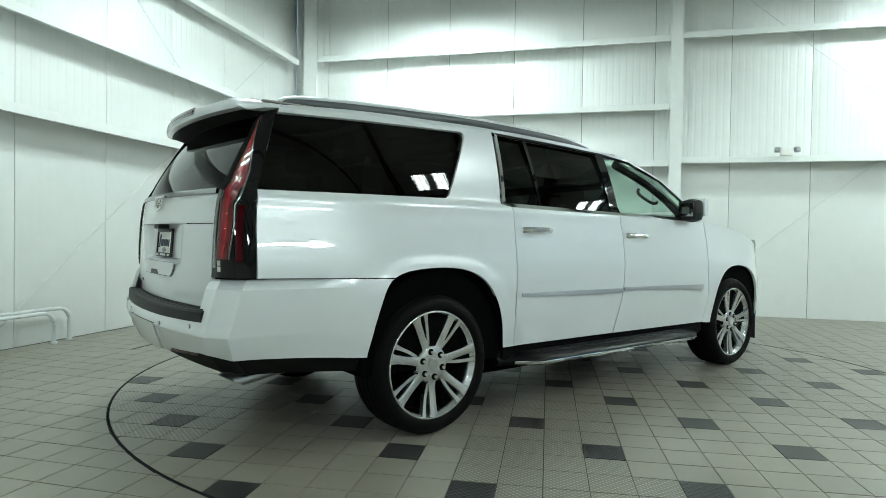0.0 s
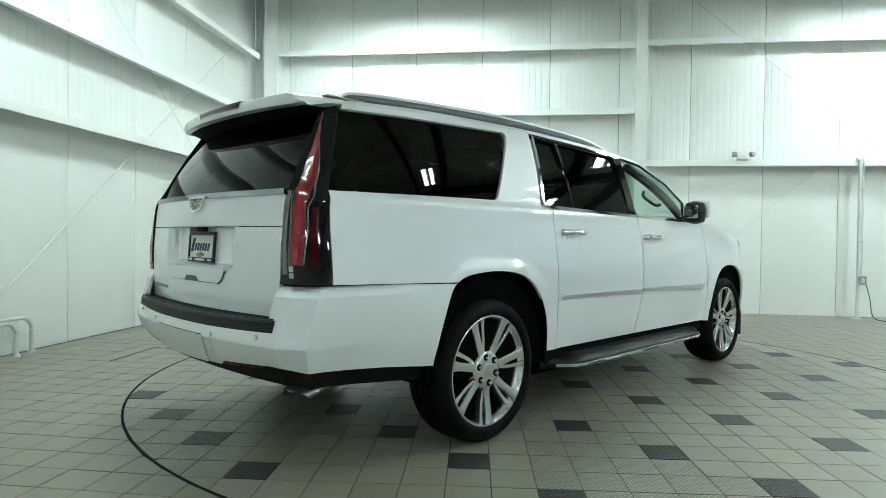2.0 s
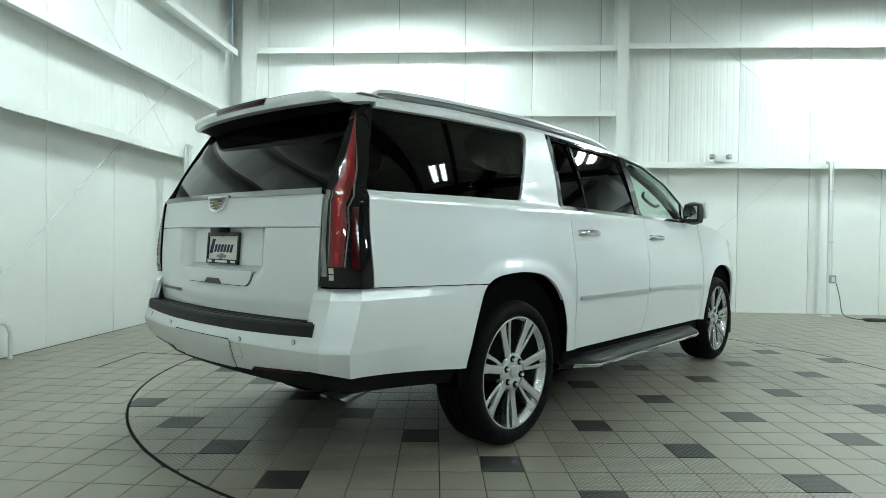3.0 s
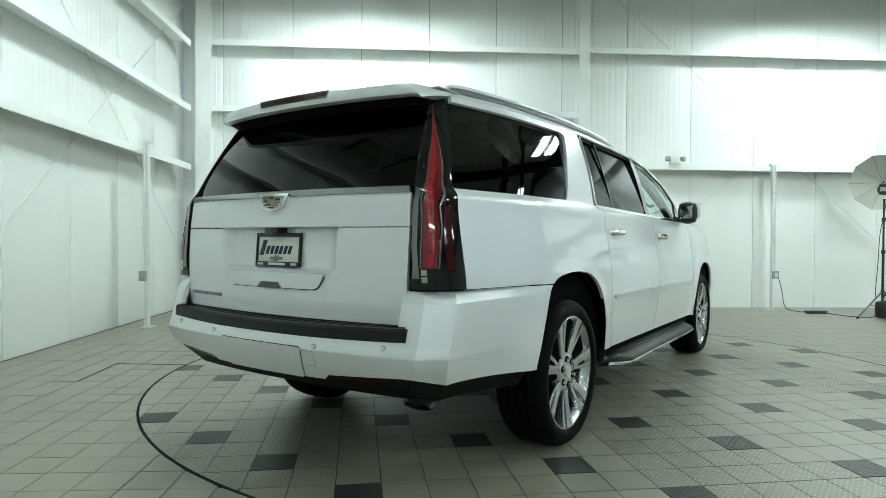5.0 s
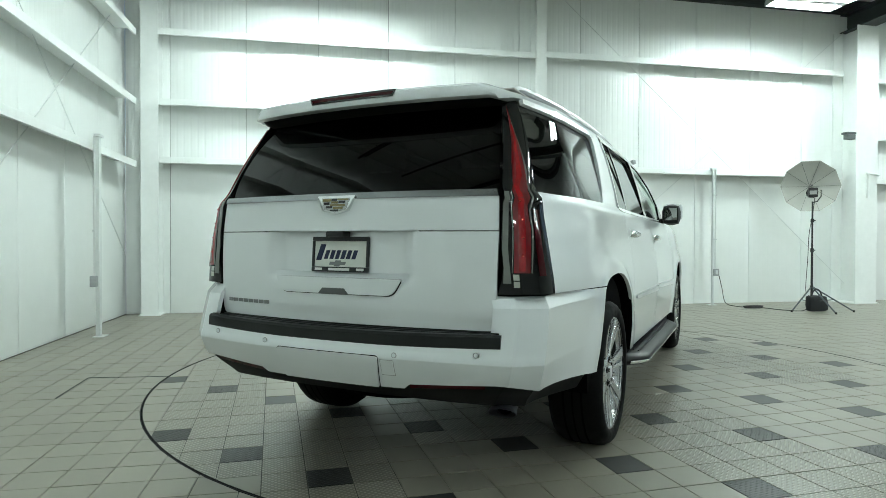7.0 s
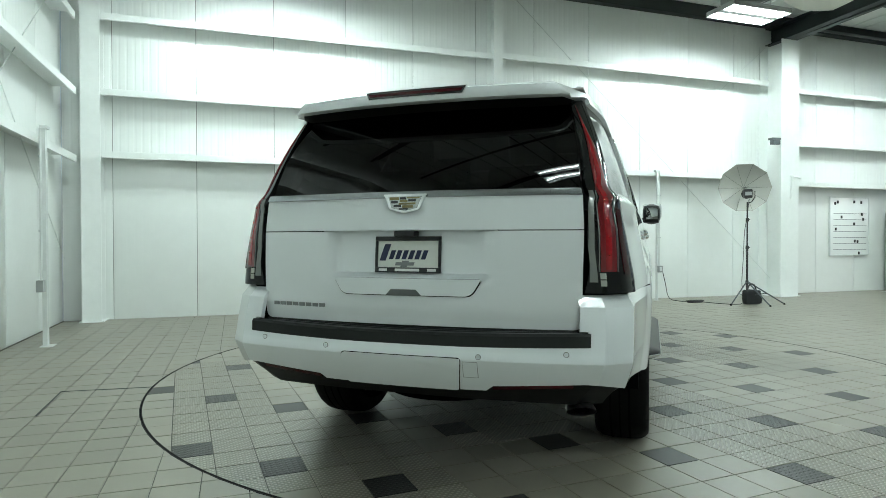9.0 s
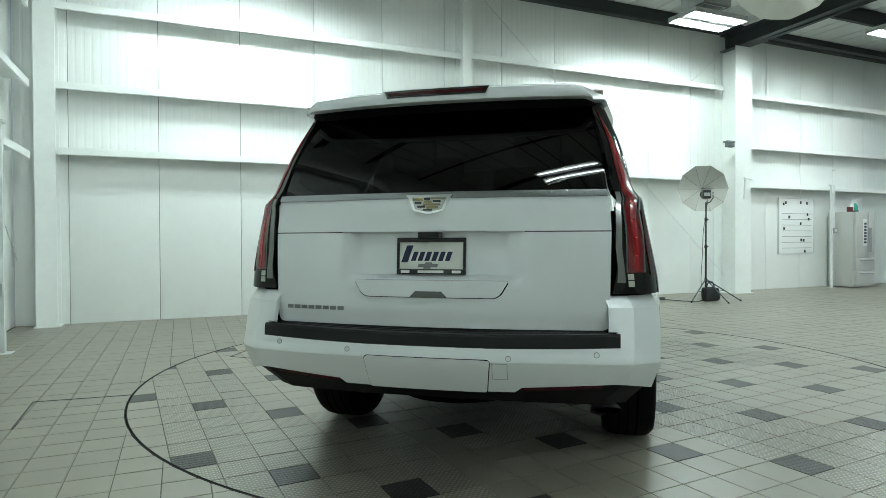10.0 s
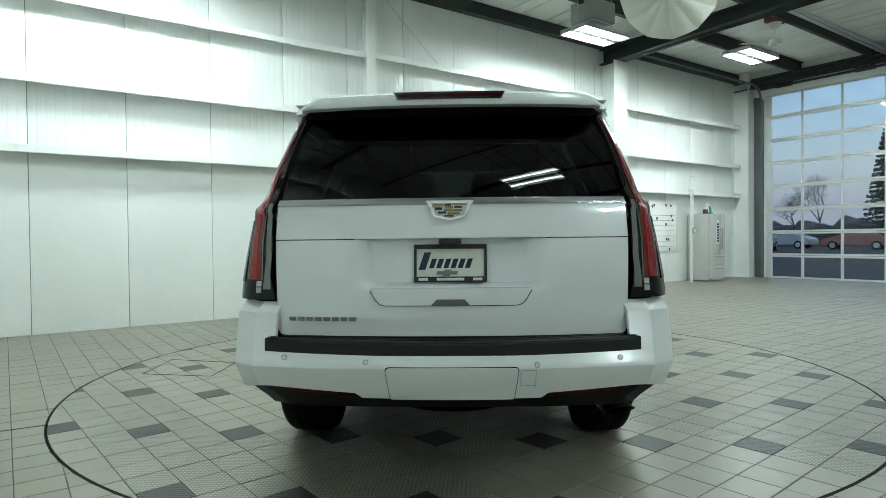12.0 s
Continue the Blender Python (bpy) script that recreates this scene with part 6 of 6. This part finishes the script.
# pipe runs under the roof
bm = bmesh.new()
rod(bm, (7.1, 6.72, 5.14), (XE - 0.1, 6.72, 5.14), 0.03)
single("roof_pipe", bm, GALV, "grey pipe run under the roof", "pipe", "structure")
bm = bmesh.new()
rod(bm, (7.1, 6.58, 5.12), (XE - 0.1, 6.58, 5.12), 0.035)
single("roof_pipe", bm, GALV, "grey pipe run under the roof", "pipe", "structure")

# ---- floor tiles ----
GAP_T, BEV = 0.0026, 0.002


def tile_points(poly):
    """Top and foot of one tile from its outline: verts, faces."""
    c = sum((Vector(p) for p in poly), Vector((0, 0))) / len(poly)
    n = len(poly)
    def inset(d):
        out = []
        for i in range(n):
            a, p, b = Vector(poly[i - 1]), Vector(poly[i]), Vector(poly[(i + 1) % n])
            e1, e2 = (p - a).normalized(), (b - p).normalized()
            n1, n2 = Vector((-e1.y, e1.x)), Vector((-e2.y, e2.x))
            k = n1 + n2
            out.append(p + k * (d / max(0.3, k.dot(n1))))
        return out
    foot, top = inset(GAP_T), inset(GAP_T + BEV)
    vs = [(p.x, p.y, -0.0075) for p in foot] + [(p.x, p.y, -0.0006) for p in foot] + [(p.x, p.y, 0.0) for p in top]
    fs = [tuple(range(2 * n, 3 * n))]
    for i in range(n):
        j = (i + 1) % n
        fs += [(n + i, n + j, 2 * n + j, 2 * n + i), (i, j, n + j, n + i)]
    return vs, fs


def half_plane(poly, nrm, d, inside):
    """The part of a polygon with nrm.p < d (inside) or > d."""
    sgn = 1 if inside else -1
    out = []
    for i, p in enumerate(poly):
        q = poly[(i + 1) % len(poly)]
        a, b = sgn * (p[0] * nrm[0] + p[1] * nrm[1] - d), sgn * (q[0] * nrm[0] + q[1] * nrm[1] - d)
        if a <= 0:
            out.append(p)
        if a * b < 0:
            t = a / (a - b)
            out.append((p[0] + (q[0] - p[0]) * t, p[1] + (q[1] - p[1]) * t))
    return out


def area(poly):
    return abs(sum(p[0] * poly[(i + 1) % len(poly)][1] - p[1] * poly[(i + 1) % len(poly)][0] for i, p in enumerate(poly))) / 2


def lay(cells, parent, near, name, limit=300, px=PITCH, py=PITCH):
    """cells: list of (outline, material, cx, cy). The nearest whole ones become parts, the rest one joined field a material."""
    cells.sort(key=lambda c: math.hypot(c[2] - near[0], c[3] - near[1]))
    shared, fields, count = {}, {}, 0
    for poly, m, cx, cy in cells:
        if count < limit:
            count += 1
            whole = len(poly) == 4 and abs(area(poly) - px * py) < 1e-6
            if whole:
                if m not in shared:
                    h, k = px / 2, py / 2
                    v, f = tile_points([(-h, -k), (h, -k), (h, k), (-h, k)])
                    me = bpy.data.meshes.new("tile")
                    me.from_pydata(v, [], f)
                    me.materials.append(m)
                    shared[m] = me
                ob = new("tile", shared[m])
            else:
                v, f = tile_points([(p[0] - cx, p[1] - cy) for p in poly])
                me = bpy.data.meshes.new("tile")
                me.from_pydata(v, [], f)
                me.materials.append(m)
                ob = new("tile", me)
            ob.parent = parent
            ob.location = (cx, cy, random.uniform(-0.0006, 0.0006))
            ob.rotation_euler = (random.gauss(0, 0.0012), random.gauss(0, 0.0012), random.gauss(0, 0.0015))
        else:
            vs, fs = fields.setdefault(m, ([], []))
            v, f = tile_points(poly)
            n = len(vs)
            tx, ty, dz = random.gauss(0, 0.0012), random.gauss(0, 0.0012), random.uniform(-0.0006, 0.0006)
            vs += [(p[0], p[1], p[2] + dz + (tx * (p[0] - cx) + ty * (p[1] - cy) if p[2] > -0.004 else 0)) for p in v]
            fs += [tuple(i + n for i in face) for face in f]
    for m, (vs, fs) in fields.items():
        me = bpy.data.meshes.new(name)
        me.from_pydata(vs, [], fs)
        me.materials.append(m)
        ob = new(name, me)
        ob.parent = parent
        tagged(ob, kind="stuff")


RIM_BLACK = noisy(mat("black worn edge steel", (0.012, 0.012, 0.012), 0.7, Specular_IOR_Level=0.15), 3, 0.3)
TABLE = thing("turntable", pose(CX, CY, 0, 0, 0, GRID_TURN), "round tiled vehicle turntable with scattered charcoal tiles", "turntable", kind="structure")
cells = []
n = int(CR / PITCH) + 2
for i in range(-n, n + 1):
    for j in range(-n, n + 1):
        cx, cy = 0.053 + i * PX, 0.189 + j * PY
        poly = [(cx - PX / 2, cy - PY / 2), (cx + PX / 2, cy - PY / 2), (cx + PX / 2, cy + PY / 2), (cx - PX / 2, cy + PY / 2)]
        r = math.hypot(cx, cy)
        if r > CR + PITCH or r < 1e-6:
            continue
        poly = half_plane(poly, (cx / r, cy / r), CR - 0.006, True) if r > CR - PITCH else poly
        if len(poly) < 3 or area(poly) < 0.0006:
            continue
        k, l = i - 0, j + 8                # steps from one dark tile
        dark = (k + l) % 6 == 0 and (k - l) % 4 == 0 and ((k + l) // 6 * 3 + (k - l) // 4 * 2 == k)
        band = (-1 <= i < 3 and j < -5) or (-15 < i < -11 and -10 < j < 6) or (-12 < i < -8 and -12 < j < -3) or (-8 < i < -3 and -9 < j < -2) or (8 <= i < 12 and j > -6) or (4 <= i < 8 and -2 < j < 4) or (3 <= i < 5 and j < -11)
        m = (DARK_TREAD if band else TILE_DARK) if dark else (TILE_TREAD if band else TILE)
        if len(poly) == 4 and abs(area(poly) - PX * PY) < 1e-6:
            pass
        else:
            cx, cy = sum(p[0] for p in poly) / len(poly), sum(p[1] for p in poly) / len(poly)
        cells.append((poly, m, cx, cy))
lay(cells, TABLE, (-0.6, -2.2), "tiles", 430, PX, PY)
bm = bmesh.new()
for r0, r1, z in ((CR - 0.008, CR - 0.0036, 0.0008), (CR + 0.0036, CR + 0.008, 0.0008)):
    a = [[bm.verts.new((r * math.cos(q), r * math.sin(q), zz)) for q in np.linspace(0, math.tau, 180, endpoint=False)] for r, zz in ((r0, -0.02), (r0, z), (r1, z), (r1, -0.02))]
    for p, q in zip(a, a[1:]):
        for k in range(180):
            bm.faces.new((p[k], p[(k + 1) % 180], q[(k + 1) % 180], q[k]))
part("rim", bm, RIM_BLACK, TABLE, "dark steel rim round the turntable")
bm = bmesh.new()
a = [[bm.verts.new((r * math.cos(q), r * math.sin(q), -0.0055)) for q in np.linspace(0, math.tau, 180, endpoint=False)] for r in (CR - 0.0035, CR + 0.0035)]
for k in range(180):
    bm.faces.new((a[0][k], a[0][(k + 1) % 180], a[1][(k + 1) % 180], a[1][k]))
part("gap", bm, LINER_SHADE, TABLE)

cells = []
x = XW + 0.02
while x < XE:
    y = YS
    while y < YN:
        poly = [(x, y), (x + PITCH, y), (x + PITCH, y + PITCH), (x, y + PITCH)]
        cx, cy = x + PITCH / 2, y + PITCH / 2
        d = math.hypot(cx - CX, cy - CY)
        if d > CR - PITCH:
            if d < CR + PITCH:
                nx, ny = (cx - CX) / d, (cy - CY) / d
                poly = half_plane(poly, (nx, ny), nx * CX + ny * CY + CR + 0.006, False)
            if len(poly) > 2 and area(poly) > 0.0006:
                if not (len(poly) == 4 and abs(area(poly) - PITCH ** 2) < 1e-6):
                    cx, cy = sum(p[0] for p in poly) / len(poly), sum(p[1] for p in poly) / len(poly)
                cells.append((poly, TILE_OUT, cx, cy))
        y += PITCH
    x += PITCH
lay(cells, FLOOR, (-3.9, 4.3), "tiles")
# Hatch frames let into the floor
def floor_line(pts, label, closed=False):
    bm = bmesh.new()
    for a, b in zip(pts, pts[1:] + (pts[:1] if closed else [])):
        a, b = Vector((*a, 0)), Vector((*b, 0))
        d = (b - a).normalized()
        n = Vector((-d.y, d.x, 0)) * 0.005
        a, b = a - d * 0.004, b + d * 0.004
        vs = [bm.verts.new(p + Vector((0, 0, z))) for z in (0.0026, -0.004) for p in (a - n, b - n, b + n, a + n)]
        bm.faces.new(vs[:4])
        for k in range(4):
            bm.faces.new((vs[k], vs[k + 4], vs[(k + 1) % 4 + 4], vs[(k + 1) % 4]))
    single("floor_joint", bm, STEEL_DARK, label, "floor joint", "structure", "floor joints", smooth=False)


floor_line([(-4.43, 5.30), (-4.445, 5.94), (-3.85, 5.875)], "thin dark joint of a floor hatch beside the turntable")
floor_line([(-3.10, 7.09), (-2.765, 7.605), (-2.33, 7.07), (-2.665, 6.63)], "thin dark square joint let into the turntable", True)
